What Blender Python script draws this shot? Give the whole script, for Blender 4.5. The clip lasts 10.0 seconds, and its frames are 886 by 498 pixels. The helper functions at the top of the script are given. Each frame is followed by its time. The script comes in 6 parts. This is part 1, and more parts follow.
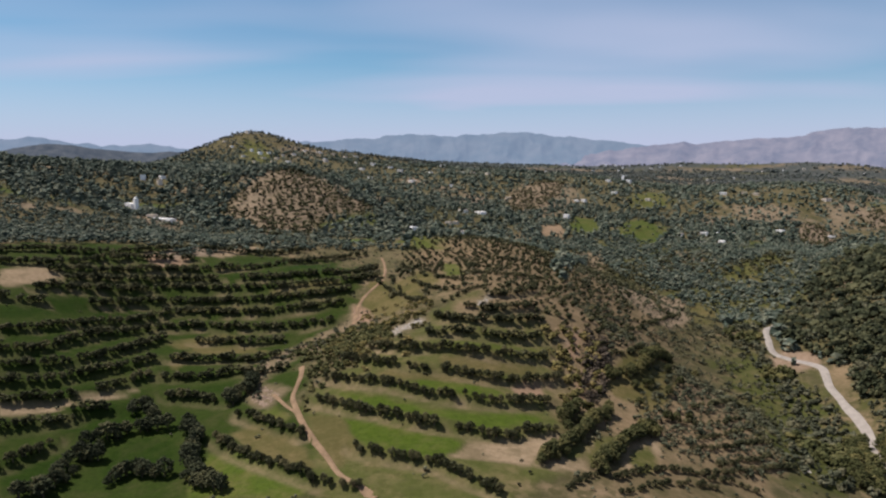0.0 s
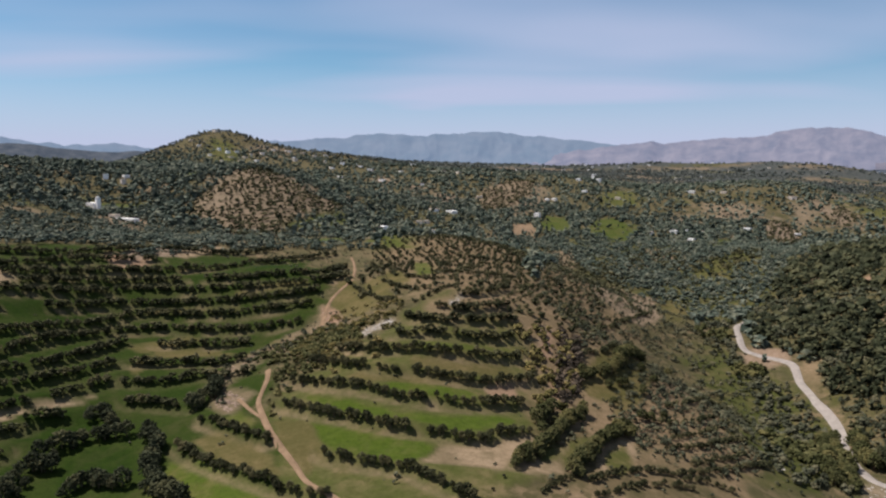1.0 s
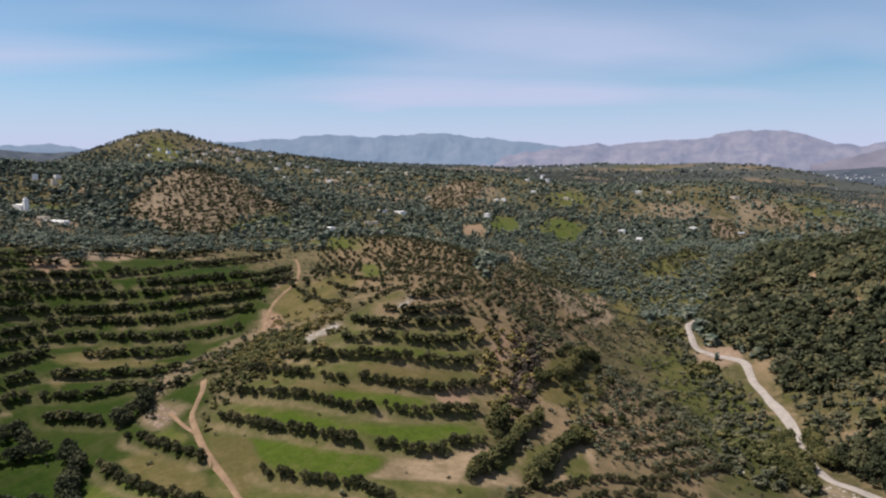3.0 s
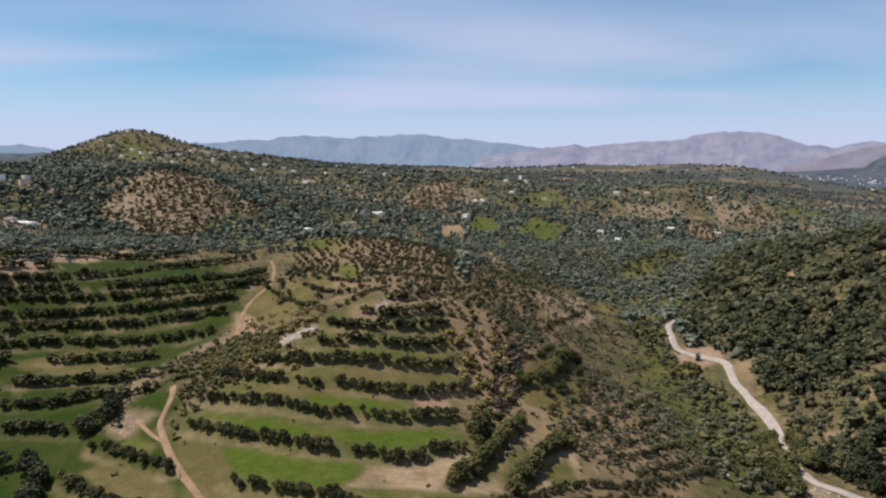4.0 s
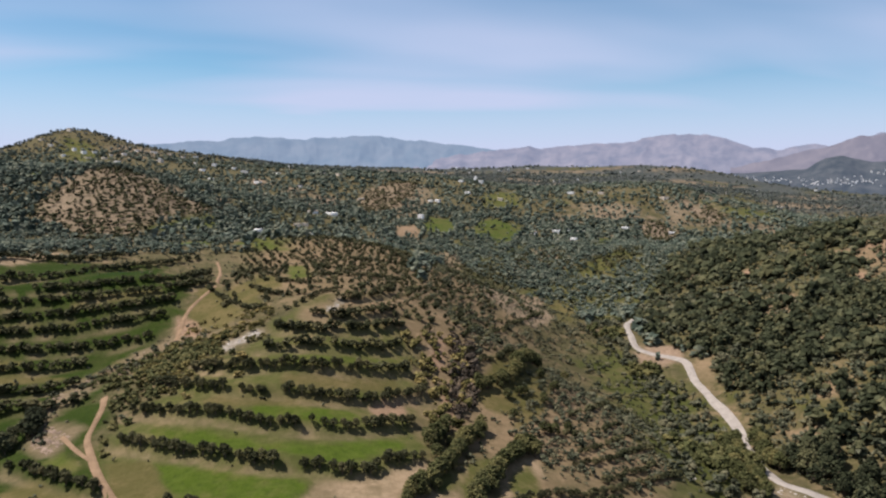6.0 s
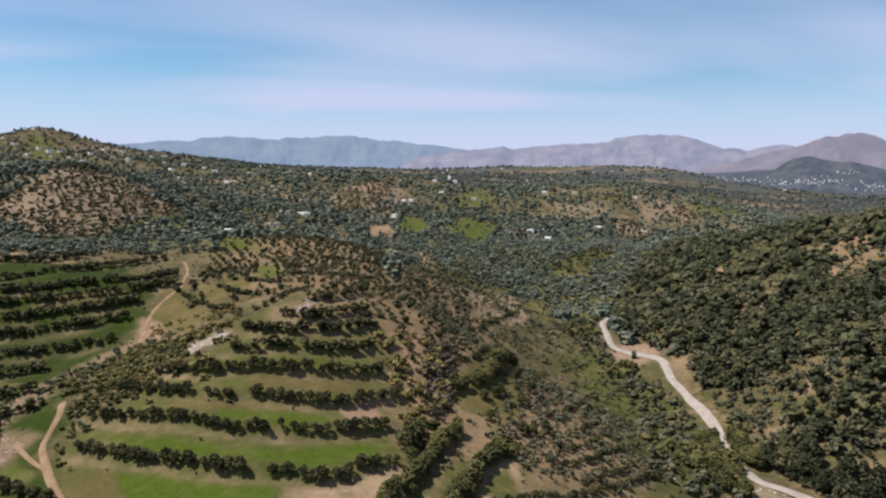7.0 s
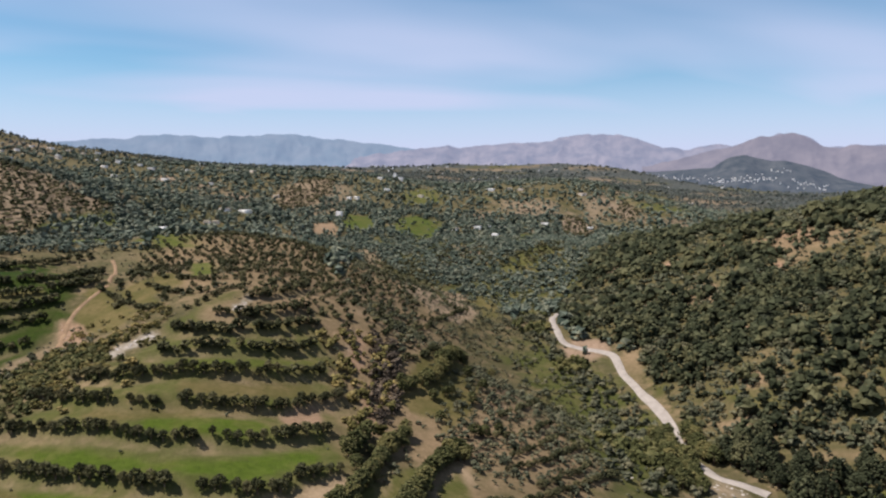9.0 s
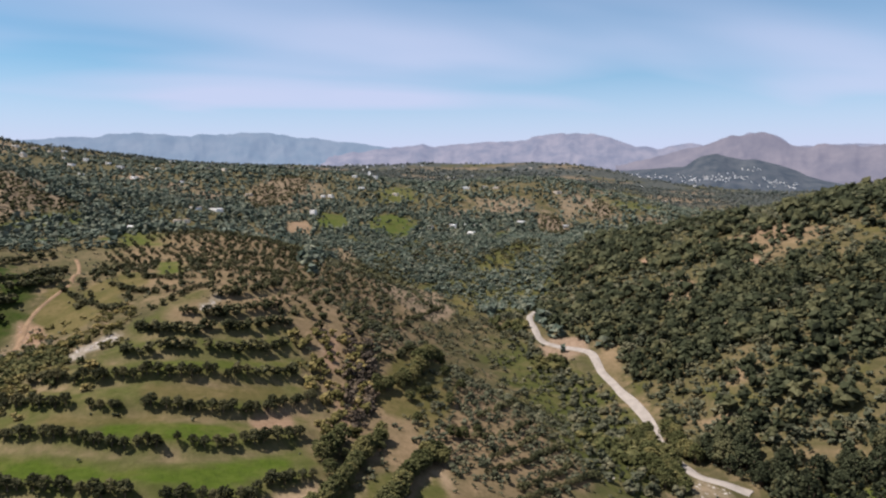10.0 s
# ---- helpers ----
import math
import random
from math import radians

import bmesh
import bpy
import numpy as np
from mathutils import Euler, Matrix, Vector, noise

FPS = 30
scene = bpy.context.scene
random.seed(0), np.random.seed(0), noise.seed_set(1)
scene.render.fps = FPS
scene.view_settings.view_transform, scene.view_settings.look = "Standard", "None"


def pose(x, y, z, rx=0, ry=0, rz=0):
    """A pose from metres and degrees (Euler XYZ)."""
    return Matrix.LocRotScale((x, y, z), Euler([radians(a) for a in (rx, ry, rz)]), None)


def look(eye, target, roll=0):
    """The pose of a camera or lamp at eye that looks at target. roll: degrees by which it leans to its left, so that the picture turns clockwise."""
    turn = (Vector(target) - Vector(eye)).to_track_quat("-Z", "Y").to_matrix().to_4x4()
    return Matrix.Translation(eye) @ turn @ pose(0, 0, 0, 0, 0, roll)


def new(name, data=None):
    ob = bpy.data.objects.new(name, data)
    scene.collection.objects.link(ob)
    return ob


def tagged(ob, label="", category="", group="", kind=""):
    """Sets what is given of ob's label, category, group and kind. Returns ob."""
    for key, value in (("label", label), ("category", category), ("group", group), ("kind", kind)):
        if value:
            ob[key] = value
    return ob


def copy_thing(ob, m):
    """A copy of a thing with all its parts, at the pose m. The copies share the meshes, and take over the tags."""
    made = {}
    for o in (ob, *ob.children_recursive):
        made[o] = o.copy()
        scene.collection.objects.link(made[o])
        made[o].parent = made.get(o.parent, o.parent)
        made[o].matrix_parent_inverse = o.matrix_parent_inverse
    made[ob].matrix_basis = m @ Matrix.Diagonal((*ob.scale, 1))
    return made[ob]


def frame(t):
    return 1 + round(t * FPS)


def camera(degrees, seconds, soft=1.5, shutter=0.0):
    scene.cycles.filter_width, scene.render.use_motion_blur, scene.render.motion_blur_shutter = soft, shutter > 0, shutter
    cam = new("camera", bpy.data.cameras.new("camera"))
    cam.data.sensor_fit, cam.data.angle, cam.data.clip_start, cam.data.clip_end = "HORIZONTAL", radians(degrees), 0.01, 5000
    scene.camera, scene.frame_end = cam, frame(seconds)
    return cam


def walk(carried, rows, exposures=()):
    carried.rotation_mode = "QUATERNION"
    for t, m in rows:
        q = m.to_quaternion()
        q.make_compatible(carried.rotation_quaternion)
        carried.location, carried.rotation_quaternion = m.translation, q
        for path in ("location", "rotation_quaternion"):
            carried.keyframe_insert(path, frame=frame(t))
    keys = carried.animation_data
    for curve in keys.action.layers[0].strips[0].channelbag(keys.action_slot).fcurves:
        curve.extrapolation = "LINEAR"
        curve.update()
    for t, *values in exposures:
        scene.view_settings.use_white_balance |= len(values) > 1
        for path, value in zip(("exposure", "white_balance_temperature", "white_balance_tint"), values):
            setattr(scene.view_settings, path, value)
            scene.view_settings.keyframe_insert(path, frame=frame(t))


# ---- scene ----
# ------------------------------------------------------------------ camera
cam = camera(63.24, 10.0, soft=2.3)
PATH = [
    (0, (0.11, -0.03, 100.07), (0.09, 99.30, 88.57), 0.02),
    (0.5, (0.22, 2.78, 99.50), (2.22, 102.09, 87.96), -0.00),
    (1, (0.36, 5.68, 98.97), (4.34, 104.93, 87.42), -0.02),
    (1.5, (0.52, 8.65, 98.46), (6.41, 107.81, 86.94), -0.03),
    (2, (0.72, 11.65, 97.96), (8.41, 110.70, 86.49), -0.04),
    (2.5, (0.94, 14.68, 97.44), (10.33, 113.59, 86.05), -0.04),
    (3, (1.21, 17.71, 96.91), (12.19, 116.46, 85.60), -0.03),
    (3.5, (1.51, 20.73, 96.36), (14.00, 119.31, 85.13), -0.03),
    (4, (1.86, 23.73, 95.77), (15.80, 122.13, 84.64), -0.02),
    (4.5, (2.25, 26.70, 95.15), (17.65, 124.89, 84.10), -0.02),
    (5, (2.68, 29.63, 94.48), (19.57, 127.58, 83.51), -0.01),
    (5.5, (3.15, 32.52, 93.78), (21.60, 130.20, 82.88), -0.00),
    (6, (3.66, 35.38, 93.04), (23.75, 132.74, 82.20), 0.00),
    (6.5, (4.22, 38.20, 92.27), (26.03, 135.19, 81.46), 0.01),
    (7, (4.82, 40.99, 91.47), (28.42, 137.57, 80.69), 0.01),
    (7.5, (5.46, 43.77, 90.66), (30.89, 139.88, 79.88), 0.01),
    (8, (6.14, 46.54, 89.84), (33.40, 142.15, 79.04), 0.01),
    (8.5, (6.85, 49.33, 89.02), (35.91, 144.40, 78.20), 0.01),
    (9, (7.59, 52.14, 88.22), (38.37, 146.66, 77.36), 0.00),
    (9.5, (8.36, 55.01, 87.46), (40.79, 148.97, 76.54), -0.01),
    (10, (9.16, 57.95, 86.75), (43.20, 151.33, 75.77), -0.02),
]
walk(cam, [(t, look(eye, target, roll)) for t, eye, target, roll in PATH], [(0, 0.58, 6400, 16), (2.5, 0.70, 6400, 16), (5, 0.80, 6400, 16), (10, 0.87, 6400, 16)])

# ------------------------------------------------------------------ sun and sky
SUN_AZ, SUN_EL = -72.0, 60.0          # degrees: bearing from +y towards +x, height
world = bpy.data.worlds.new("sky")
scene.world = world
world.use_nodes = True
wn, wl = world.node_tree.nodes, world.node_tree.links
wn.clear()
w_out = wn.new("ShaderNodeOutputWorld")
w_bg = wn.new("ShaderNodeBackground")
w_sky = wn.new("ShaderNodeTexSky")
w_sky.sky_type = "NISHITA"
w_sky.sun_disc = False
w_sky.sun_elevation, w_sky.sun_rotation = radians(SUN_EL), radians(SUN_AZ)
w_sky.altitude, w_sky.air_density, w_sky.dust_density, w_sky.ozone_density = 1500, 1.0, 0.1, 3.0
# thin cirrus on a plane high above
w_co = wn.new("ShaderNodeTexCoord")
w_sep = wn.new("ShaderNodeSeparateXYZ")
w_hz = wn.new("ShaderNodeMath"); w_hz.operation = "MAXIMUM"; w_hz.inputs[1].default_value = 0.03
w_add = wn.new("ShaderNodeMath"); w_add.operation = "ADD"; w_add.inputs[1].default_value = 0.12
w_dx = wn.new("ShaderNodeMath"); w_dx.operation = "DIVIDE"
w_dy = wn.new("ShaderNodeMath"); w_dy.operation = "DIVIDE"
w_cmb = wn.new("ShaderNodeCombineXYZ")
w_map = wn.new("ShaderNodeMapping")
w_map.inputs["Rotation"].default_value = (0, 0, radians(-16))
w_map.inputs["Scale"].default_value = (0.42, 0.8, 1)
w_map.inputs["Location"].default_value = (0.35, 0.1, 0)
w_noise = wn.new("ShaderNodeTexNoise")
w_noise.inputs["Scale"].default_value = 0.9
w_noise.inputs["Detail"].default_value = 2.5
w_noise.inputs["Roughness"].default_value = 0.45
w_noise.inputs["Distortion"].default_value = 0.35
w_ramp = wn.new("ShaderNodeValToRGB")
w_ramp.color_ramp.elements[0].position, w_ramp.color_ramp.elements[0].color = 0.33, (0, 0, 0, 1)
w_ramp.color_ramp.elements[1].position, w_ramp.color_ramp.elements[1].color = 0.68, (0.9, 0.9, 0.9, 1)
# pale band of thin cloud low over the horizon
w_low = wn.new("ShaderNodeMapRange")
w_low.inputs["From Min"].default_value, w_low.inputs["From Max"].default_value = 0.03, 0.16
w_low.inputs["To Min"].default_value, w_low.inputs["To Max"].default_value = 0.95, 0.0
w_max = wn.new("ShaderNodeMath"); w_max.operation = "MAXIMUM"
w_mix = wn.new("ShaderNodeMix"); w_mix.data_type = "RGBA"
w_mix.inputs["B"].default_value = (5.8, 6.45, 8.4, 1)
wl.new(w_co.outputs["Generated"], w_sep.inputs[0])
wl.new(w_sep.outputs["Z"], w_hz.inputs[0])
wl.new(w_hz.outputs[0], w_add.inputs[0])
wl.new(w_sep.outputs["X"], w_dx.inputs[0]); wl.new(w_add.outputs[0], w_dx.inputs[1])
wl.new(w_sep.outputs["Y"], w_dy.inputs[0]); wl.new(w_add.outputs[0], w_dy.inputs[1])
wl.new(w_dx.outputs[0], w_cmb.inputs[0]); wl.new(w_dy.outputs[0], w_cmb.inputs[1])
wl.new(w_cmb.outputs[0], w_map.inputs["Vector"])
wl.new(w_map.outputs[0], w_noise.inputs["Vector"])
wl.new(w_noise.outputs["Fac"], w_ramp.inputs[0])
wl.new(w_sep.outputs["Z"], w_low.inputs["Value"])
wl.new(w_ramp.outputs[0], w_max.inputs[0]); wl.new(w_low.outputs[0], w_max.inputs[1])
w_tint = wn.new("ShaderNodeMix"); w_tint.data_type = "RGBA"; w_tint.blend_type = "MULTIPLY"
w_tint.inputs["Factor"].default_value = 1.0
w_tint.inputs["B"].default_value = (0.64, 1.08, 1.08, 1)
wl.new(w_sky.outputs[0], w_tint.inputs["A"])
wl.new(w_tint.outputs["Result"], w_mix.inputs["A"])
wl.new(w_max.outputs[0], w_mix.inputs["Factor"])
wl.new(w_mix.outputs["Result"], w_bg.inputs["Color"])
w_bg.inputs["Strength"].default_value = 0.057
wl.new(w_bg.outputs[0], w_out.inputs["Surface"])

sun_data = bpy.data.lights.new("sun", "SUN")
sun_data.energy, sun_data.angle, sun_data.color = 5.0, radians(0.6), (1.0, 0.945, 0.87)
sun = new("sun", sun_data)
az, el = radians(SUN_AZ), radians(SUN_EL)
sun_dir = Vector((math.sin(az) * math.cos(el), math.cos(az) * math.cos(el), math.sin(el)))
sun.matrix_world = look(sun_dir * 300, (0, 0, 0))


# ------------------------------------------------------------------ materials
def material(name, rough=0.9):
    m = bpy.data.materials.new(name)
    m.use_nodes = True
    p = m.node_tree.nodes["Principled BSDF"]
    p.inputs["Roughness"].default_value = rough
    p.inputs["Specular IOR Level"].default_value = 0.03
    return m, m.node_tree.nodes, m.node_tree.links, p


def noise_node(nodes, links, scale, detail=4.0, rough=0.55, coords="Object", dist=0.0):
    co = nodes.new("ShaderNodeTexCoord")
    n = nodes.new("ShaderNodeTexNoise")
    n.inputs["Scale"].default_value, n.inputs["Detail"].default_value = scale, detail
    n.inputs["Roughness"].default_value, n.inputs["Distortion"].default_value = rough, dist
    links.new(co.outputs[coords], n.inputs["Vector"])
    return n.outputs["Fac"]


def ramp(nodes, links, fac, *stops):
    r = nodes.new("ShaderNodeValToRGB")
    e = r.color_ramp.elements
    while len(e) < len(stops):
        e.new(0.5)
    for el_, (p, c) in zip(e, stops):
        el_.position, el_.color = p, (*c, 1)
    links.new(fac, r.inputs[0])
    return r.outputs[0]


def mix(nodes, links, fac, a, b, blend="MIX"):
    m = nodes.new("ShaderNodeMix")
    m.data_type, m.blend_type = "RGBA", blend
    for sock, v in (("Factor", fac), ("A", a), ("B", b)):
        if isinstance(v, (int, float)):
            m.inputs[sock].default_value = v
        elif isinstance(v, tuple):
            m.inputs[sock].default_value = (*v, 1)
        else:
            links.new(v, m.inputs[sock])
    return m.outputs["Result"]


def bump(nodes, links, p, fac, strength, dist):
    b = nodes.new("ShaderNodeBump")
    b.inputs["Strength"].default_value, b.inputs["Distance"].default_value = strength, dist
    links.new(fac, b.inputs["Height"])
    links.new(b.outputs[0], p.inputs["Normal"])


def ground_material():
    m, n, l, p = material("ground_soil_and_grass", 0.95)
    att = n.new("ShaderNodeAttribute"); att.attribute_name = "cover"
    sep = n.new("ShaderNodeSeparateColor"); l.new(att.outputs["Color"], sep.inputs[0])
    att2 = n.new("ShaderNodeAttribute"); att2.attribute_name = "bare"
    sep2 = n.new("ShaderNodeSeparateColor"); l.new(att2.outputs["Color"], sep2.inputs[0])
    big = noise_node(n, l, 0.012, 5, 0.6)
    mid = noise_node(n, l, 0.09, 6, 0.65)
    fine = noise_node(n, l, 0.7, 5, 0.7)
    # rough grazing: dry grass, low scrub and soil
    base = ramp(n, l, mid, (0.30, (0.0395, 0.035, 0.0167)), (0.46, (0.0699, 0.0578, 0.0289)), (0.58, (0.114, 0.0851, 0.0471)), (0.74, (0.1824, 0.1277, 0.079)))
    spots = noise_node(n, l, 0.32, 3, 0.6)
    base = mix(n, l, ramp(n, l, spots, (0.47, (0, 0, 0)), (0.56, (0.7, 0.7, 0.7))), base, (0.0395, 0.038, 0.0152))
    base = mix(n, l, ramp(n, l, big, (0.45, (0, 0, 0)), (0.68, (0.55, 0.55, 0.55))), base, (0.0547, 0.0517, 0.0258))
    grass = ramp(n, l, fine, (0.25, (0.024, 0.044, 0.004)), (0.5, (0.040, 0.066, 0.005)), (0.8, (0.062, 0.086, 0.010)))
    grass = mix(n, l, ramp(n, l, mid, (0.46, (0, 0, 0)), (0.70, (0.6, 0.6, 0.6))), grass, (0.080, 0.068, 0.020))
    # green darkened to carry the shade that lies over the left terraces
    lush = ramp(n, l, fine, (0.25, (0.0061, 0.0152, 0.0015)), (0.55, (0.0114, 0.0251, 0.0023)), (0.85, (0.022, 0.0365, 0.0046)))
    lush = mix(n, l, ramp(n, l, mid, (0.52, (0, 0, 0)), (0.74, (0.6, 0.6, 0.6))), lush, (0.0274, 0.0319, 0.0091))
    dry = ramp(n, l, fine, (0.25, (0.0562, 0.0471, 0.0167)), (0.5, (0.0836, 0.0669, 0.0258)), (0.8, (0.1216, 0.0912, 0.0426)))
    dry = mix(n, l, ramp(n, l, mid, (0.4, (0.6, 0.6, 0.6)), (0.6, (0, 0, 0))), dry, (0.0486, 0.0471, 0.0137))
    tan = ramp(n, l, fine, (0.25, (0.1406, 0.1034, 0.0638)), (0.5, (0.1976, 0.1444, 0.0897)), (0.8, (0.266, 0.1991, 0.1307)))
    tan = mix(n, l, ramp(n, l, mid, (0.36, (0.55, 0.55, 0.55)), (0.52, (0, 0, 0))), tan, (0.0798, 0.0631, 0.0319))
    earth = ramp(n, l, fine, (0.25, (0.1254, 0.0775, 0.0486)), (0.5, (0.1862, 0.1186, 0.076)), (0.8, (0.2508, 0.1657, 0.111)))
    rock = ramp(n, l, fine, (0.3, (0.114, 0.095, 0.0722)), (0.5, (0.2128, 0.19, 0.1596)), (0.75, (0.3344, 0.3116, 0.2736)))
    # distance haze put into the far ground as a grey-blue colour
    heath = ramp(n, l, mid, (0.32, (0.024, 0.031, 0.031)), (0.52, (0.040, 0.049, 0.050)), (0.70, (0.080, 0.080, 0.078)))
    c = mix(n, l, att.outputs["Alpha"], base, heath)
    for f, col in ((sep.outputs[0], lush), (sep.outputs[1], grass), (sep.outputs[2], dry), (sep2.outputs[0], tan), (sep2.outputs[1], earth), (sep2.outputs[2], rock)):
        c = mix(n, l, f, c, col)
    l.new(c, p.inputs["Base Color"])
    bump(n, l, p, fine, 0.6, 0.5)
    return m


def foliage(name, dark, mid_c, light, scale=1.6):
    """Leaves that vary from tree to tree and from clump to clump."""
    m, n, l, p = material(name, 0.75)
    geo = n.new("ShaderNodeNewGeometry")
    info = n.new("ShaderNodeObjectInfo")
    att = n.new("ShaderNodeAttribute"); att.attribute_name = "tone"
    sep = n.new("ShaderNodeSeparateColor"); l.new(att.outputs["Color"], sep.inputs[0])
    # single trees take the object's own random number, joined ones the tone stored in the mesh
    tree = n.new("ShaderNodeMix")
    l.new(sep.outputs[1], tree.inputs[0]); l.new(info.outputs["Random"], tree.inputs[2]); l.new(sep.outputs[0], tree.inputs[3])
    part_a = n.new("ShaderNodeMath"); part_a.operation = "MULTIPLY"; part_a.inputs[1].default_value = 0.5
    l.new(geo.outputs["Random Per Island"], part_a.inputs[0])
    add = n.new("ShaderNodeMath"); add.operation = "MULTIPLY_ADD"; add.inputs[1].default_value = 0.5
    l.new(tree.outputs[0], add.inputs[0]); l.new(part_a.outputs[0], add.inputs[2])
    c = ramp(n, l, add.outputs[0], (0.08, dark), (0.45, mid_c), (0.92, light))
    fac = noise_node(n, l, scale, 4, 0.7)
    c = mix(n, l, ramp(n, l, fac, (0.35, (0.6, 0.6, 0.6)), (0.65, (1.0, 1.0, 1.0))), (0, 0, 0), c)
    # some trees turn dull brown, some yellowish
    c = mix(n, l, ramp(n, l, tree.outputs[0], (0.62, (0, 0, 0)), (0.95, (0.25, 0.25, 0.25))), c, tuple(v * k for v, k in zip(light, (1.1, 0.9, 0.65))))
    l.new(c, p.inputs["Base Color"])
    bump(n, l, p, fac, 0.6, 0.3)
    return m


def plain(name, colour, rough=0.85, scale=0.8, vary=0.25, low=None):
    m, n, l, p = material(name, rough)
    f1 = noise_node(n, l, scale, 5, 0.65)
    f2 = noise_node(n, l, scale * 9, 3, 0.6)
    lo = low or tuple(v * (1 - vary) for v in colour)
    hi = tuple(min(1.0, v * (1 + vary * 0.5)) for v in colour)
    c = ramp(n, l, f1, (0.35, lo), (0.62, hi))
    c = mix(n, l, 0.25, c, ramp(n, l, f2, (0.3, lo), (0.7, hi)))
    l.new(c, p.inputs["Base Color"])
    bump(n, l, p, f2, 0.35, 0.1)
    return m


# The bluish emission stands in for haze in front of the far ranges.
def mountain_material(name, low_c, high_c, haze_glow, power, grain=0.006):
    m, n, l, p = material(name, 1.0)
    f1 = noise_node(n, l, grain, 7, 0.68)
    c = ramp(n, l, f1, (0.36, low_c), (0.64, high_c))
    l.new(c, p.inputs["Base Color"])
    p.inputs["Emission Color"].default_value = (*haze_glow, 1)
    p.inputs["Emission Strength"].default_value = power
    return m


M_GROUND = ground_material()
M_OLIVE = foliage("olive_foliage", (0.0123, 0.0138, 0.0067), (0.0419, 0.0442, 0.0201), (0.1029, 0.0977, 0.0520))
M_PINE = foliage("pine_foliage", (0.010, 0.0125, 0.007), (0.038, 0.0435, 0.0225), (0.086, 0.088, 0.047))
M_THICKET = foliage("thicket_foliage", (0.036, 0.034, 0.011), (0.112, 0.098, 0.034), (0.210, 0.170, 0.072))
M_OAK = foliage("broadleaf_foliage", (0.0182, 0.021, 0.0077), (0.063, 0.0658, 0.0252), (0.1295, 0.1204, 0.0518))
M_SCRUB = foliage("scrub_foliage", (0.0187, 0.0209, 0.0123), (0.0627, 0.0682, 0.0407), (0.1320, 0.1287, 0.0813))
# distance haze is put into these two leaf colours: paler, greyer and bluer
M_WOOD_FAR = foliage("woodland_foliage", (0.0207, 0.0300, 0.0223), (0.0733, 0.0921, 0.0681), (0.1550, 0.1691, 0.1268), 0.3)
M_WOOD_HAZY = foliage("hazed_foliage", (0.0315, 0.0406, 0.0364), (0.063, 0.0742, 0.0644), (0.105, 0.112, 0.0966), 0.2)
M_DRY_BRUSH = foliage("dry_brush_foliage", (0.0260, 0.0208, 0.0156), (0.0676, 0.0533, 0.0390), (0.1300, 0.1040, 0.0754))
M_BARK = plain("bark", (0.13, 0.095, 0.07), 0.95, 3.0, 0.4)
M_LANE = plain("pale_gravel", (0.225, 0.20, 0.172), 0.95, 0.35, 0.25)
M_TRACK = plain("beaten_earth", (0.175, 0.118, 0.072), 0.95, 0.3, 0.3)
M_WHITE = plain("whitewash", (0.82, 0.80, 0.76), 0.9, 0.5, 0.12)
M_CREAM = plain("cream_render", (0.62, 0.54, 0.44), 0.9, 0.5, 0.2)
M_TILE = plain("roof_terrace", (0.48, 0.42, 0.36), 0.9, 0.8, 0.25)
M_DARK = plain("window_shade", (0.03, 0.035, 0.04), 0.3, 1.0, 0.2)
M_DOOR = plain("painted_door", (0.10, 0.16, 0.20), 0.5, 2.0, 0.3)
M_RUBBLE = plain("brown_rubble", (0.21, 0.155, 0.115), 0.95, 0.5, 0.4)
M_ROCK = plain("pale_limestone", (0.34, 0.31, 0.27), 0.95, 0.5, 0.5)
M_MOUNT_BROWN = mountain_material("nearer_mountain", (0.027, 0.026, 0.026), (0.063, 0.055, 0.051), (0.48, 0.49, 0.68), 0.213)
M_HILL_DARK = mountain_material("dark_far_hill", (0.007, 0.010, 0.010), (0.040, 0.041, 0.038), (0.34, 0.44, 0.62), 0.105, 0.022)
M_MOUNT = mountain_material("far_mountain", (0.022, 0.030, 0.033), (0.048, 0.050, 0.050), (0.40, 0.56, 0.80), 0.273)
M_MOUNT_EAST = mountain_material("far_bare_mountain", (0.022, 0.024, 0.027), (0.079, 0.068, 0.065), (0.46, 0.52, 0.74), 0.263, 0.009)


# ------------------------------------------------------------------ numbers of the land
def lattice(seed):
    return np.random.default_rng(seed).random((256, 256))


LAT = [lattice(s) for s in range(6)]


def vnoise(x, y, size, k=0):
    """Smooth value noise in 0..1 with features of that size in metres."""
    u, v = np.asarray(x, float) / size, np.asarray(y, float) / size
    i, j = np.floor(u).astype(int), np.floor(v).astype(int)
    a, b = u - i, v - j
    a, b = a * a * (3 - 2 * a), b * b * (3 - 2 * b)
    g = LAT[k]
    p00, p10 = g[i % 256, j % 256], g[(i + 1) % 256, j % 256]
    p01, p11 = g[i % 256, (j + 1) % 256], g[(i + 1) % 256, (j + 1) % 256]
    return (p00 * (1 - a) + p10 * a) * (1 - b) + (p01 * (1 - a) + p11 * a) * b


def fractal(x, y, size, octaves=4, k=0):
    s, w, tot = 0, 1.0, 0
    for o in range(octaves):
        s = s + w * vnoise(x + 17.3 * o, y - 9.1 * o, size / 2**o, (k + o) % 6)
        tot += w
        w *= 0.5
    return s / tot


LANDFORMS, ROWS, FIELDS, LANES = [], [], [], {}


def landforms(*forms):
    """Smooth rises and hollows: place, breadth and height of each."""
    LANDFORMS.extend(forms)


def row(kind, *pts):
    ROWS.append((kind, np.array(pts, float)))


def field(kind, *pts):
    FIELDS.append((kind, np.array(pts, float)))


def lane(name, *pts):
    LANES[name] = np.array(pts, float)


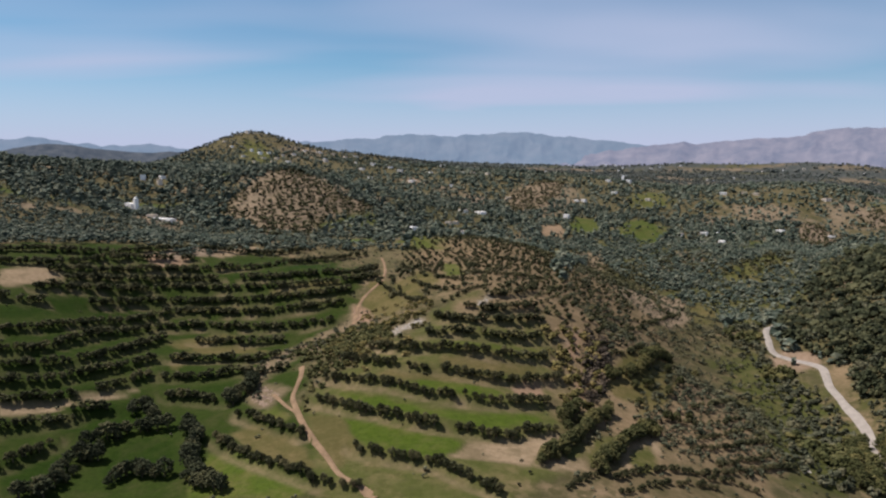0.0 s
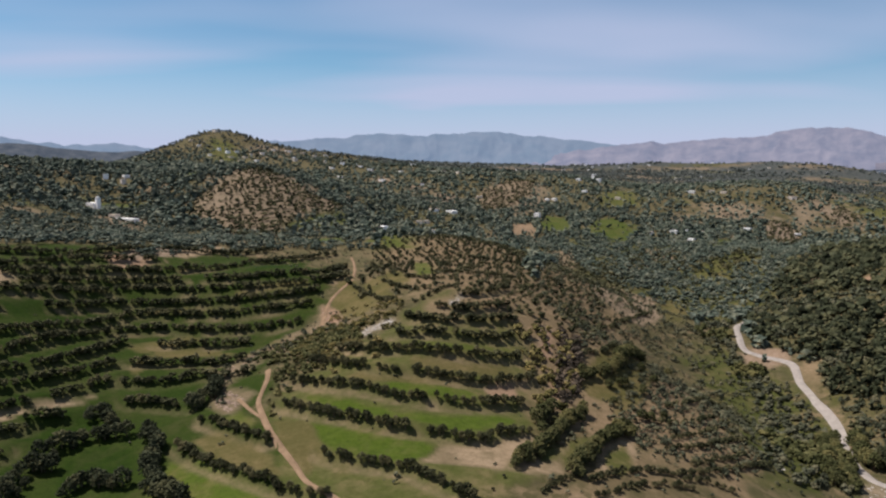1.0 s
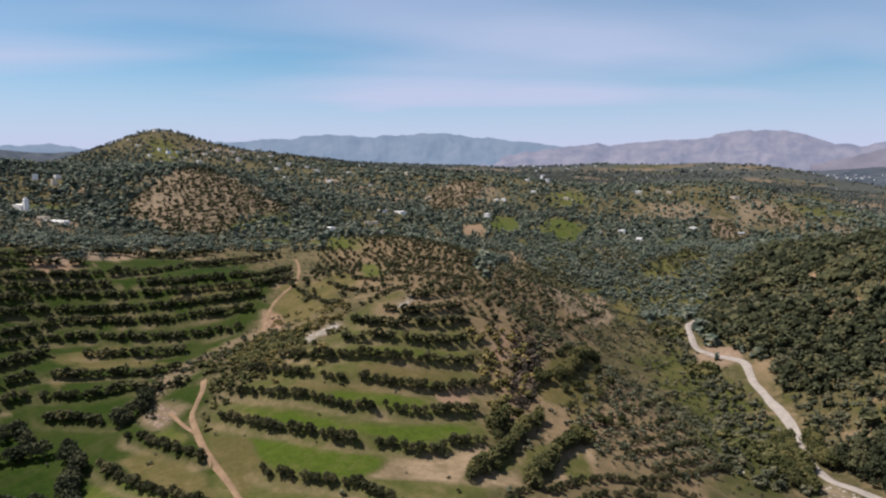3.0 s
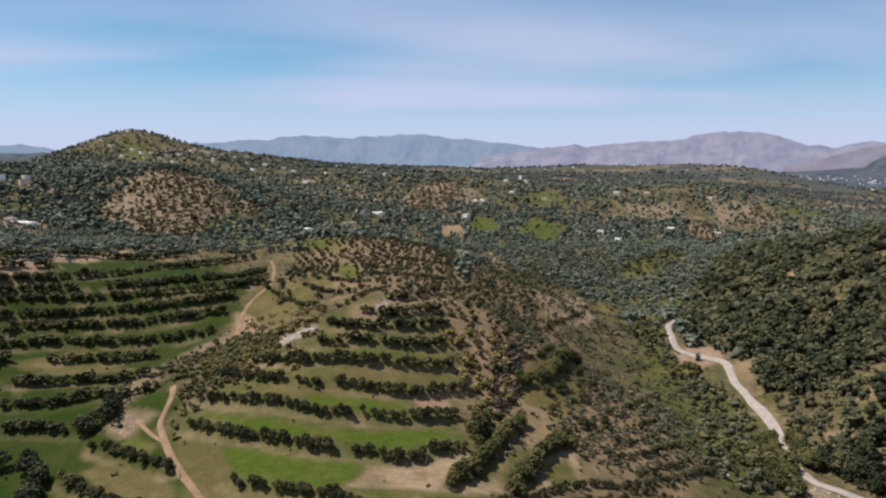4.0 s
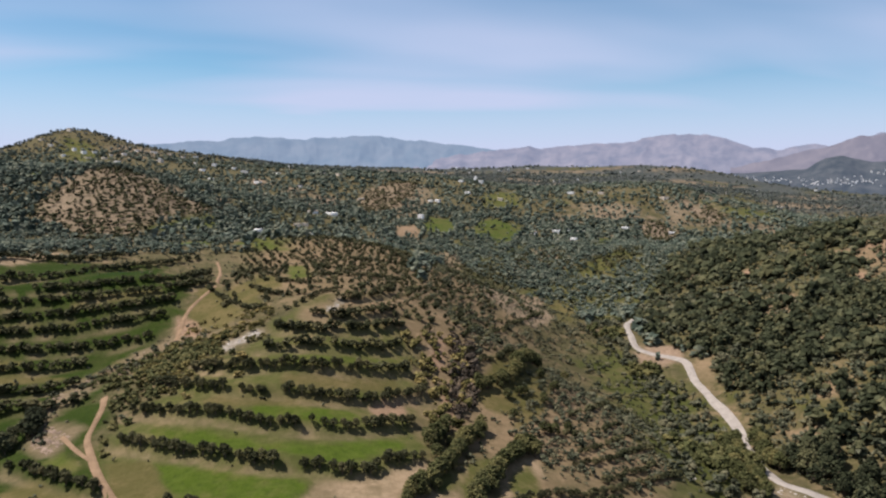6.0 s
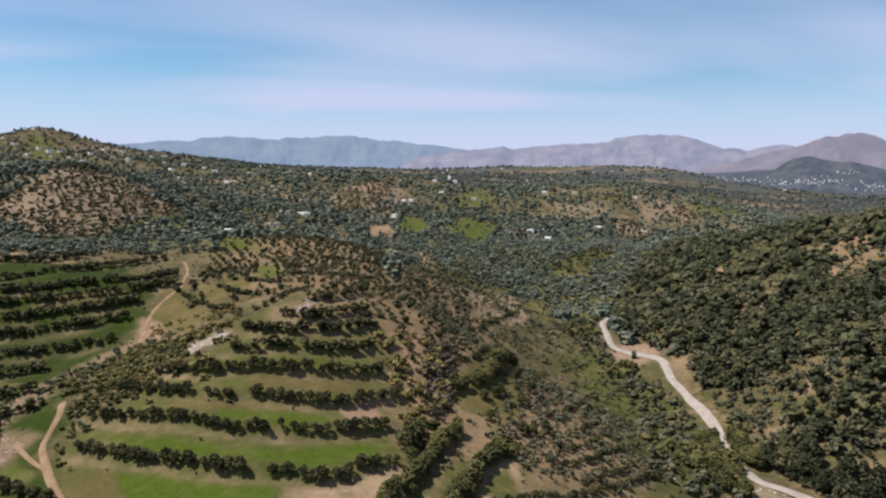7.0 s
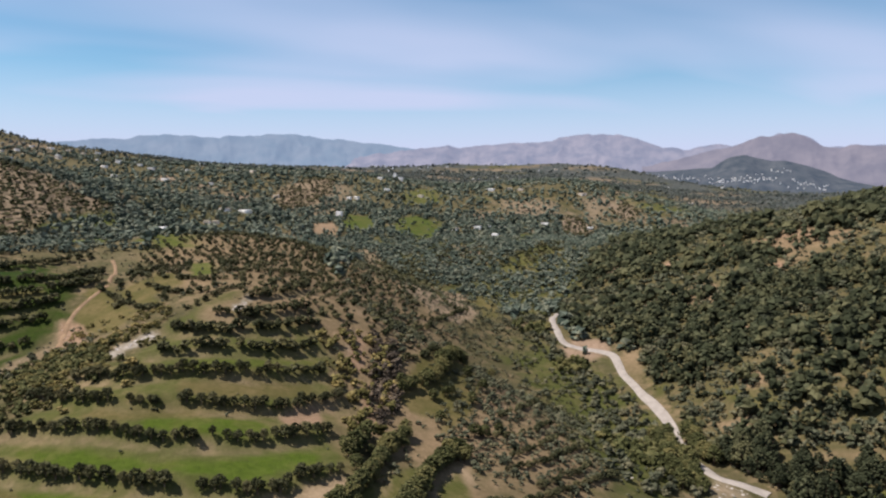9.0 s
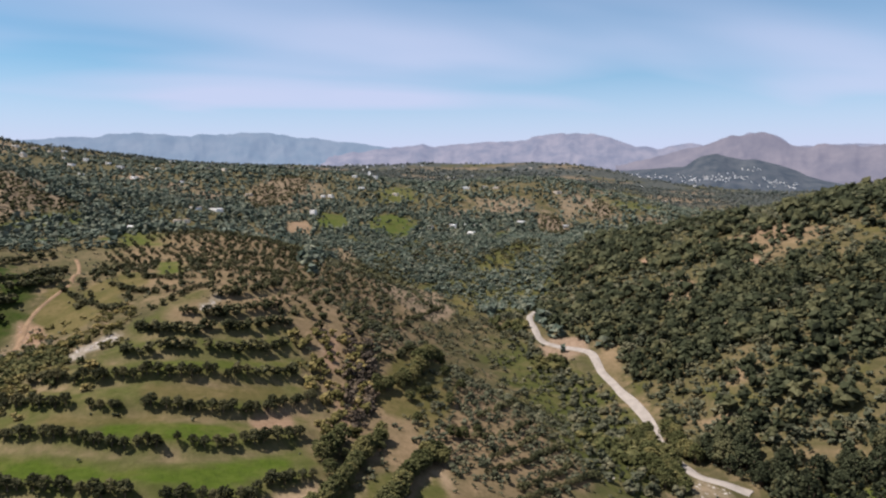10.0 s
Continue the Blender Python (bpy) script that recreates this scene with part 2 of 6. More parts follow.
# the wide lie of the land
landforms((0, -800, 900, 30.64), (1500, 400, 900, -56.05), (-1500, 400, 900, 56.95), (0, 600, 900, -34.65), (0, 2500, 900, 67.66), (1800, 2500, 900, -28.20), (-1800, 2500, 900, 1.22), (3000, 3800, 900, -125.29), (-3000, 3800, 900, 88.38), (0, 4500, 900, 42.01))
# hills and the broad valley
landforms((0, -1500, 230, -5.30), (-300, -200, 230, -7.63), (0, -200, 230, -19.57), (300, -100, 230, 4.48), (-1500, 0, 230, -14.73), (1500, 0, 230, 85.94), (250, 100, 230, 3.90), (-300, 100, 230, -12.47), (-173, 356, 230, 7.41), (415, 383, 230, 59.10), (182, 396, 230, -4.99), (700, 500, 230, 25.05), (305, 559, 230, -7.27), (-287, 665, 230, 70.68), (-72, 675, 230, -24.33), (-500, 700, 230, 16.72))
landforms((520, 720, 230, -38.16), (124, 800, 230, -10.56), (-129, 863, 230, 13.94), (593, 961, 230, 8.37), (-600, 1100, 230, -4.44), (291, 1142, 230, 66.62), (-342, 1202, 230, 21.38), (901, 1264, 230, 0.21), (-67, 1269, 230, 8.65), (494, 1277, 230, -35.04), (1200, 1450, 250, 19.90), (700, 1500, 230, -6.32), (-426, 1573, 230, 10.11), (-227, 1584, 230, 30.94), (-800, 1600, 230, -9.44), (22, 1800, 230, 9.29))
landforms((1744, 1858, 300, 5.04), (-900, 1900, 250, -9.80), (-1300, 2134, 180, -4.67), (2150, 2200, 250, -4.20), (-1100, 2240, 180, 10.21), (-900, 2330, 180, -14.41), (850, 2350, 200, 26.80), (2500, 2400, 250, -4.51), (2158, 2693, 200, 34.76))
# knolls and hollows between the hills
landforms((512, 545, 130, 29.18), (60, 650, 130, -9.13), (293, 757, 130, 5.79), (-271, 823, 130, -6.50), (114, 948, 130, 1.67), (264, 1026, 130, 7.76), (707, 1095, 130, 5.97), (157, 1139, 130, -10.32), (594, 1163, 130, 30.53), (-234, 1279, 130, -13.18), (-385, 1398, 130, 14.25), (852, 1418, 130, 21.62), (-121, 1495, 130, -2.50), (-517, 1514, 130, 1.15), (-330, 1560, 130, 1.41), (-520, 1560, 130, 8.37))
landforms((-250, 1560, 130, -4.24), (-426, 1573, 140, 13.70), (1110, 2240, 130, 8.0), (2349, 2525, 150, 17.54), (2247, 2618, 130, -23.41))
# far knolls, the village ridge and the plateau, shaped to fit the camera's view at guessed distances
landforms((-167, 794, 75, 28.6), (-201, 682, 75, -22.0), (-191, 622, 75, 3.4), (-107, 764, 75, -20.8), (-146, 686, 75, 25.9), (-128, 598, 75, -10.7), (-113, 529, 75, 1.9), (-198, 941, 140, -2.8), (-230, 1087, 140, 7.3), (-11, 1362, 210, 22.0), (94, 1208, 140, 4.8), (13, 1072, 140, 9.1), (-48, 970, 140, -6.1), (-57, 1160, 140, -23.1), (198, 1175, 140, 31.1), (330, 1145, 140, -21.2))
landforms((235, 1392, 210, -52.7), (419, 1452, 210, 54.2), (131, 1013, 140, -18.4), (286, 991, 140, -9.0), (233, 829, 75, 7.7), (107, 805, 75, 4.3), (20, 851, 75, 4.3), (271, 765, 75, 3.8), (470, 1062, 140, 2.8), (580, 1005, 140, 31.4), (680, 1001, 140, -12.7), (655, 1306, 210, 1.5), (849, 1248, 210, -0.9), (473, 927, 140, -3.1), (827, 2318, 210, 12.4), (1050, 2170, 210, -9.5))
landforms((1230, 2131, 210, 60.2), (683, 2365, 210, -8.2), (489, 2259, 210, 11.9), (254, 2398, 210, -8.8), (764, 1860, 210, 8.2), (917, 1733, 210, 30.7), (1036, 1605, 210, -19.6), (530, 1836, 210, -0.9), (-259, 651, 75, 6.7), (-339, 736, 75, -3.1), (-291, 778, 75, -11.4), (-360, 836, 140, -2.5))
# ridges, spurs and gullies
landforms((-300, -200, 90, 1.15), (0, -200, 90, -4.82), (300, -100, 90, 4.98), (0, 40, 90, -10.56), (-300, 100, 90, 3.96), (250, 100, 90, 8.65), (-60, 120, 90, -7.08), (-150, 140, 90, -14.46), (120, 150, 90, -24.25), (31, 194, 90, 8.12), (-49, 242, 90, -1.98), (158, 255, 90, -24.28), (72, 273, 90, 3.91), (263, 277, 90, -11.55), (-151, 286, 90, 18.16), (520, 330, 90, 6.20))
landforms((-217, 359, 90, -2.62), (-31, 373, 90, -0.32), (415, 383, 90, 10.66), (292, 384, 90, 6.15), (182, 396, 90, -8.23), (-350, 400, 90, 2.73), (49, 415, 90, 9.89), (440, 476, 90, -13.66), (-283, 483, 90, -15.94), (191, 498, 90, -58.07), (-130, 500, 90, -7.10), (95, 504, 90, 30.61), (305, 559, 90, 16.16), (-217, 563, 90, -12.99), (410, 583, 90, -11.18), (0, 600, 90, 2.18))
landforms((200, 650, 90, 3.29), (-287, 665, 90, -41.76), (-72, 675, 90, -9.15), (-170, 736, 90, 7.26), (-426, 1573, 70, 34.07))
# shoulders and dips of the terraced hill
landforms((0, 40, 45, -4.65), (-60, 120, 45, 0.14), (0, 120, 45, 6.25), (60, 130, 45, 3.57), (-150, 140, 45, 0.73), (120, 150, 45, -6.75), (180, 150, 45, -13.72), (31, 194, 45, -0.83), (-61, 197, 45, -1.80), (-99, 212, 45, -13.93), (77, 240, 45, 5.62), (-49, 242, 45, 1.19), (199, 243, 45, 19.11), (158, 255, 45, -8.61), (28, 260, 45, 7.58), (-96, 264, 45, -2.28))
landforms((-151, 286, 45, -0.44), (-33, 292, 45, -17.65), (110, 300, 45, -9.25), (2, 324, 45, 16.40), (140, 330, 45, -8.77), (-93, 336, 45, -4.66), (-31, 373, 45, -12.93))
# small swells
landforms((-0, 196, 26, -0.65), (186, 207, 26, -6.87), (-45, 213, 26, 3.19), (147, 218, 26, -0.20), (146, 220, 24, -0.44), (185, 225, 24, 0.36), (150, 238, 22, -2.19), (49, 241, 26, -9.85), (-8, 246, 26, 3.73), (118, 252, 26, 1.70), (173, 253, 20, 1.75), (159, 255, 22, -6.38), (-34, 259, 26, 1.74), (48, 263, 26, 1.97), (72, 273, 26, 4.85), (165, 280, 24, -6.39))
landforms((10, 284, 26, 4.26), (-64, 287, 26, -6.15), (-121, 294, 26, -14.26), (-60, 338, 26, 10.59))

# lines of trees on the terrace edges and beside the gullies
row("near", (16.8, 278.9), (21.7, 278.6), (29.1, 283.2), (39.2, 297.3))
row("near", (7.7, 266.6), (12.2, 265.2), (16.9, 264.7), (21.7, 266.5), (27.7, 269.7), (37.3, 276.1))
row("near", (-4.2, 260.6), (1.2, 257.5), (5.6, 256.6), (10.0, 256.1), (15.5, 258.0), (20.1, 258.8), (24.8, 259.7), (31.8, 264.1), (38.9, 266.6))
row("near", (-5.9, 246.7), (-0.5, 246.8), (8.0, 248.3), (14.9, 248.6), (22.0, 250.0), (28.5, 252.0), (35.8, 256.2))
row("near", (-25.0, 243.4), (-13.3, 237.6), (-0.5, 236.5), (7.6, 236.3), (15.9, 237.6), (22.8, 239.7), (36.6, 246.0))
row("near", (-33.1, 239.0), (-25.3, 232.2), (-15.7, 228.0), (-9.6, 226.0), (-3.2, 225.9))
row("near", (-0.7, 225.4), (5.7, 224.0), (13.3, 223.3), (21.3, 225.0), (29.8, 229.2), (39.2, 235.6))
row("near", (-38.3, 226.2), (-30.5, 222.3), (-22.9, 219.0), (-14.8, 216.4), (-7.5, 213.0), (-1.8, 210.8), (3.9, 210.1))
row("near", (6.8, 210.5), (14.0, 210.0), (19.9, 211.1), (27.7, 214.0), (33.7, 217.4))
row("near", (-38.7, 212.7), (-31.7, 208.1), (-25.9, 205.1), (-20.4, 202.5), (-14.9, 200.4), (-9.5, 197.9), (-4.2, 196.3), (-0.6, 196.0))
row("near", (3.0, 196.2), (8.8, 193.3), (13.3, 191.5), (16.6, 191.6), (20.9, 193.8), (25.3, 196.2), (32.7, 198.9))
row("near", (-23.6, 186.0), (-20.1, 183.7), (-13.9, 181.0), (-6.4, 178.8), (-1.2, 176.6), (2.3, 173.4), (9.2, 167.5), (14.3, 163.4))
row("near", (-65.4, 201.2), (-57.2, 192.6), (-47.3, 184.1), (-38.3, 177.2), (-31.6, 172.2), (-25.5, 169.2), (-19.7, 166.8))
row("near", (-62.4, 214.3), (-54.6, 207.5), (-46.4, 200.8), (-39.5, 194.9))
row("wild", (57.5, 242.6), (65.7, 248.7), (73.6, 256.0), (100.1, 309.4))
row("wild", (35.5, 205.9), (39.3, 212.0), (43.2, 217.8))
row("wild", (-104.4, 201.8), (-101.5, 206.0), (-97.1, 209.5), (-92.1, 211.9), (-84.1, 213.7))
row("wild", (-109.6, 176.6), (-102.8, 180.1), (-104.8, 190.2), (-103.1, 196.2), (-95.7, 196.2))
row("wild", (-88.9, 185.4), (-85.6, 189.1), (-79.6, 187.1), (-73.4, 186.8))
row("wild", (-97.6, 225.3), (-93.7, 221.0), (-90.2, 218.0))
row("wild", (-78.1, 211.4), (-72.8, 206.0), (-71.9, 198.3), (-70.6, 192.2), (-64.4, 180.9), (-57.2, 174.4))
row("wild", (-68.6, 223.4), (-66.1, 227.4), (-62.7, 232.2), (-67.0, 241.2))
row("wild", (154.9, 263.7), (145.9, 244.6), (133.2, 221.7), (128.6, 210.6))
row("tall", (150.4, 250.9), (146.8, 240.0), (142.0, 228.7), (137.7, 218.4), (135.8, 212.3))
row("tall", (25.2, 180.4), (29.6, 185.5), (34.8, 191.6), (39.8, 199.4), (44.0, 207.5), (48.5, 214.5), (53.0, 220.5))
row("tall", (40.7, 180.5), (45.9, 189.0), (51.6, 197.9), (59.5, 208.8), (64.8, 214.4))
row("bush", (85.6, 237.7), (96.4, 247.6), (112.0, 268.7), (128.3, 283.6), (124.5, 260.4))
row("bush", (74.3, 224.4), (81.5, 224.9), (90.8, 229.9), (103.0, 240.0), (108.9, 236.2))
row("bush", (79.3, 214.9), (88.8, 221.1), (100.7, 231.2))
row("bush", (74.4, 206.8), (84.7, 211.6), (97.7, 220.9), (112.6, 231.9))
row("bush", (79.8, 200.4), (91.7, 208.5), (102.9, 217.1))
row("bush", (69.5, 190.6), (81.9, 198.0), (95.5, 205.9), (108.1, 213.4))
row("bush", (-30.5, 328.3), (-25.2, 317.6), (-17.6, 301.7), (-10.6, 285.3), (-5.6, 281.0))
row("bush", (-13.3, 319.1), (-7.3, 303.9), (-0.8, 291.6), (6.2, 286.2))
row("bush", (-3.3, 317.7), (3.4, 307.9), (10.7, 301.7), (18.3, 304.5))
row("bush", (1.2, 274.0), (7.0, 279.4), (13.2, 284.8), (19.5, 289.4))
row("bush", (11.4, 363.0), (20.5, 342.1), (33.5, 348.9))
row("bush", (8.0, 323.0), (21.2, 315.4), (33.7, 326.4), (48.6, 346.5))
row("bush", (23.9, 398.8), (41.0, 395.2), (58.9, 397.0))
row("bush", (60.2, 257.1), (73.9, 270.7), (103.5, 334.9))
row("bush", (59.4, 270.4), (80.6, 318.6), (100.3, 351.1))
row("bush", (130.8, 390.1), (121.7, 401.1), (152.9, 539.6))
row("bush", (126.3, 386.0), (101.5, 355.2), (89.6, 352.2))
row("bush", (44.9, 178.4), (52.3, 184.0), (61.5, 189.2), (70.1, 191.5))
row("bush", (44.7, 171.5), (55.5, 179.4), (66.0, 184.1), (76.3, 186.9))
row("bush", (73.0, 190.6), (81.8, 192.7), (87.9, 191.9))
row("bush", (30.1, 169.2), (37.0, 175.7), (44.2, 182.0))
row("left", (-107.3, 343.5), (-91.9, 347.1), (-80.5, 357.8), (-72.1, 389.1), (-59.1, 406.0), (-44.4, 419.5))
row("left", (-93.3, 331.7), (-82.6, 331.2), (-69.4, 331.4), (-54.1, 334.6), (-39.5, 345.8), (-35.3, 384.6))
row("left", (-161.4, 280.3), (-154.1, 291.7), (-141.8, 305.1), (-127.4, 317.8), (-114.0, 322.8), (-88.4, 323.1), (-72.9, 322.8), (-57.7, 324.1), (-42.6, 327.6), (-30.7, 333.3))
row("left", (-142.6, 288.8), (-133.6, 302.4), (-120.2, 311.4), (-96.3, 314.7), (-83.7, 314.4), (-71.3, 315.1), (-56.4, 316.4), (-40.3, 318.6))
row("left", (-154.1, 245.4), (-146.4, 252.5), (-139.9, 263.3), (-134.1, 277.6), (-125.4, 293.6), (-117.7, 304.6), (-106.7, 307.8), (-94.1, 307.0), (-79.2, 306.2), (-64.8, 307.8), (-55.1, 308.7), (-44.1, 309.3))
row("left", (-117.7, 291.8), (-105.7, 297.3), (-91.3, 296.9), (-76.8, 296.1), (-65.0, 296.4), (-53.2, 297.2), (-45.5, 296.8))
row("left", (-99.5, 282.4), (-87.4, 283.8), (-78.4, 284.1), (-65.4, 287.0))
row("left", (-100.4, 258.8), (-91.2, 261.2), (-81.9, 265.2), (-73.3, 264.7), (-63.0, 268.3))
row("left", (-98.2, 244.0), (-87.5, 244.1), (-78.5, 247.0), (-73.2, 249.3), (-62.2, 245.9), (-54.1, 247.2))
row("left", (-91.6, 231.4), (-82.7, 230.1), (-69.1, 225.0))
row("left", (-183.5, 295.4), (-172.9, 301.5), (-161.7, 314.5), (-151.8, 328.3), (-136.1, 341.1), (-120.9, 351.9))
row("left", (-164.6, 298.9), (-147.0, 317.3), (-134.3, 329.5), (-118.5, 336.5), (-106.9, 342.1))
row("left", (-192.2, 310.0), (-178.3, 320.3), (-160.7, 331.0), (-144.8, 349.5), (-127.3, 370.9), (-102.7, 388.6), (-80.4, 416.7))
row("left", (-156.9, 297.5), (-144.7, 311.8), (-127.2, 324.1), (-103.7, 331.5))
row("left", (-166.0, 265.8), (-159.4, 268.9), (-153.8, 273.2))
row("left", (-148.4, 235.5), (-140.3, 241.2), (-136.0, 247.7), (-131.5, 258.7), (-127.4, 272.2), (-120.8, 288.9))
row("left", (-143.9, 227.8), (-137.3, 232.1), (-130.6, 237.0), (-124.6, 244.2), (-119.3, 254.1), (-115.0, 268.4), (-111.2, 281.7))
row("left", (-140.1, 221.1), (-133.5, 225.1), (-126.7, 229.5), (-120.7, 235.9), (-114.2, 242.6), (-108.0, 251.3), (-105.2, 256.9))
row("left", (-113.9, 229.4), (-108.7, 234.4), (-105.1, 239.3), (-100.7, 245.3))
row("left", (-135.7, 213.5), (-129.2, 217.2), (-122.5, 221.2), (-117.1, 225.3))
row("left", (-129.5, 203.0), (-123.6, 207.0), (-117.5, 211.2), (-113.2, 214.7))
row("left", (-120.3, 187.2), (-117.6, 193.2), (-114.3, 198.9), (-112.8, 202.2))
row("left", (-114.8, 216.2), (-110.9, 219.0), (-105.7, 221.1))
row("cover", (156.0, 259.0), (151.5, 250.0), (147.0, 239.0), (143.5, 228.0))
row("cover", (163.5, 257.0), (159.0, 247.0), (153.5, 235.0), (152.0, 226.0))
LONE = [(83.5, 260.3, 4.2), (85.6, 252.6, 4.0), (78.3, 241.8, 4.0), (111.2, 308.3, 3.6), (66.6, 242.0, 3.4), (71.0, 244.4, 3.4), (73.5, 245.8, 3.0), (65.1, 230.8, 3.2), (72.4, 224.0, 4.0), (74.9, 223.6, 4.0), (80.6, 227.2, 3.2), (20.8, 279.4, 2.4)]
VALLEY_EDGE = np.array([(221.2, 506.4), (151.8, 379.0), (147.2, 346.2), (149.1, 322.5), (145.5, 294.6), (117.0, 234.8), (103.4, 206.2), (135.3, 208.6), (140.9, 220.3), (152.5, 249.2), (163.0, 275.4), (166.5, 293.9), (168.0, 310.9), (164.0, 327.4), (160.7, 344.9), (172.9, 379.8)])
SLOPE_EDGE = np.array([(141.6, 694.3), (146.9, 593.6), (176.1, 544.6), (199.2, 514.8), (151.8, 379.0), (147.2, 346.2), (149.1, 322.5), (145.5, 294.6), (117.0, 234.8), (103.4, 206.2), (61.3, 195.3), (60.5, 216.0), (63.0, 243.7), (58.1, 262.6), (55.7, 283.2), (60.9, 353.2)])
GULLY = np.array([(52.9, 266.3), (63.2, 277.3), (58.2, 245.5), (50.6, 224.6), (44.7, 222.1), (49.5, 248.2)])
THICKET = np.array([(37.3, 262.6), (45.0, 267.9), (53.2, 269.7), (58.9, 266.5), (57.9, 251.4), (52.2, 233.1), (46.0, 219.6), (38.0, 211.5), (36.6, 219.0), (38.6, 236.7), (37.2, 249.6)])
SHOULDER = np.array([(56.3, 444.1), (125.4, 717.0), (135.3, 582.6), (98.6, 365.8), (71.1, 262.5), (56.4, 255.7), (49.0, 272.1), (48.3, 329.7)])
FLANK = np.array([(-58.6, 267.0), (-53.6, 280.3), (-43.1, 282.3), (-31.6, 280.2), (-20.8, 271.3), (-13.3, 256.8), (-22.6, 248.3), (-33.2, 253.6), (-39.3, 249.3), (-37.8, 230.2), (-36.1, 214.8), (-33.1, 198.6), (-40.6, 201.8)])
FLANK_LOW = np.array([(-40.6, 241.3), (-39.3, 256.3), (-30.1, 265.0), (-18.5, 251.2), (-7.0, 240.9), (-2.9, 235.8), (-11.4, 231.0), (-22.3, 231.4), (-27.2, 225.7), (-35.4, 227.5)])
HOLLOW = np.array([(103.9, 747.7), (185.9, 744.6), (296.0, 740.4), (411.5, 806.5), (306.4, 539.8), (249.4, 491.6), (204.8, 460.3), (148.3, 416.0), (119.0, 431.7), (118.4, 607.0)])
GROVES = [np.array([(196.2, 677.3), (252.8, 671.1), (232.7, 603.3), (188.5, 607.1)]),
          np.array([(137.3, 627.7), (184.3, 653.4), (176.8, 575.6), (104.1, 400.8)]),
          np.array([(-173.8, 827.1), (-140.1, 795.2), (-104.9, 753.1), (-72.3, 765.1), (-76.8, 700.8), (-104.6, 645.1), (-103.3, 559.9), (-121.9, 516.4), (-158.7, 596.9), (-192.9, 630.2), (-205.4, 688.4), (-190.2, 739.0)]),
          np.array([(92.8, 1031.7), (143.8, 1114.3), (190.1, 1128.5), (164.7, 1025.3), (121.4, 939.7), (81.3, 903.8)]),
          np.array([(230.8, 603.0), (269.1, 629.5), (334.7, 677.6), (311.3, 618.4), (265.0, 580.3), (239.4, 581.7)]),
          np.array([(436.1, 882.7), (467.4, 915.7), (471.3, 886.5), (462.5, 838.6), (416.3, 776.0), (397.8, 791.0)]),
          np.array([(548.9, 953.8), (589.7, 965.2), (590.7, 929.9), (553.3, 891.8), (527.5, 899.5)])]

# fields, bare ground and clearings
field("orchard", (-24.0, 160.0), (15.0, 155.0), (38.0, 190.0), (40.0, 235.0), (42.0, 285.0), (10.0, 282.0), (-8.0, 255.0), (-30.0, 232.0), (-45.0, 215.0), (-42.0, 180.0))
field("vale", (-700.0, 380.0), (-200.0, 400.0), (0.0, 420.0), (160.0, 430.0), (300.0, 560.0), (700.0, 700.0), (1000.0, 1000.0), (300.0, 1250.0), (-500.0, 1200.0), (-900.0, 800.0))
field("wooded", (160.0, 170.0), (154.0, 230.0), (164.0, 262.0), (178.0, 300.0), (186.0, 335.0), (178.0, 365.0), (204.0, 430.0), (222.0, 470.0), (300.0, 560.0), (420.0, 650.0), (560.0, 700.0), (640.0, 420.0), (520.0, 200.0), (300.0, 130.0))
# left terraces: their shade is put into the ground as a darker green
field("cereal", (-160.0, 170.0), (-30.0, 165.0), (-45.0, 215.0), (-50.0, 250.0), (-58.0, 275.0), (-36.0, 300.0), (-35.0, 345.0), (-60.0, 400.0), (-110.0, 390.0), (-200.0, 330.0), (-210.0, 230.0))
field("stony", (40.0, 205.0), (95.0, 215.0), (104.0, 270.0), (100.0, 330.0), (110.0, 400.0), (132.0, 470.0), (122.0, 520.0), (80.0, 500.0), (20.0, 480.0), (-20.0, 420.0), (-10.0, 300.0), (15.0, 285.0), (42.0, 285.0))
field("forest", (2050.0, 2850.0), (2250.0, 2800.0), (2450.0, 2600.0), (2500.0, 2380.0), (2350.0, 2380.0), (2150.0, 2500.0))
field("forest", (-1450.0, 2050.0), (-700.0, 2300.0), (-750.0, 2500.0), (-1500.0, 2250.0))
field("forest", (700.0, 2250.0), (1300.0, 2150.0), (1350.0, 2350.0), (750.0, 2500.0))
field("forest", (150.0, 560.0), (420.0, 650.0), (560.0, 760.0), (300.0, 720.0), (120.0, 620.0))
field("forest", (-150.0, 760.0), (60.0, 700.0), (100.0, 800.0), (0.0, 1000.0), (-150.0, 950.0))
field("forest", (330.0, 860.0), (520.0, 900.0), (480.0, 1050.0), (330.0, 1000.0))
# the far plain, with haze laid into its ground colour
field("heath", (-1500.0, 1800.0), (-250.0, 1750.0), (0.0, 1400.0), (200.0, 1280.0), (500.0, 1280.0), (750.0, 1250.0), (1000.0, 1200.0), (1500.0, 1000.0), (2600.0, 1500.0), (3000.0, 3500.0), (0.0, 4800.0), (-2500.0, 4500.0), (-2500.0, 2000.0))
field("vale", (-1200.0, 1000.0), (300.0, 1150.0), (700.0, 900.0), (900.0, 1150.0), (500.0, 1300.0), (100.0, 1350.0), (-100.0, 1750.0), (-900.0, 1800.0))
field("green", (-31.6, 215.8), (-21.4, 211.5), (-10.0, 207.5), (-4.4, 204.0), (6.5, 203.0), (20.9, 207.0), (30.9, 209.6), (27.5, 199.7), (18.6, 197.7), (9.0, 196.1), (2.3, 198.0), (-7.0, 200.5), (-20.7, 205.6), (-30.9, 211.4))
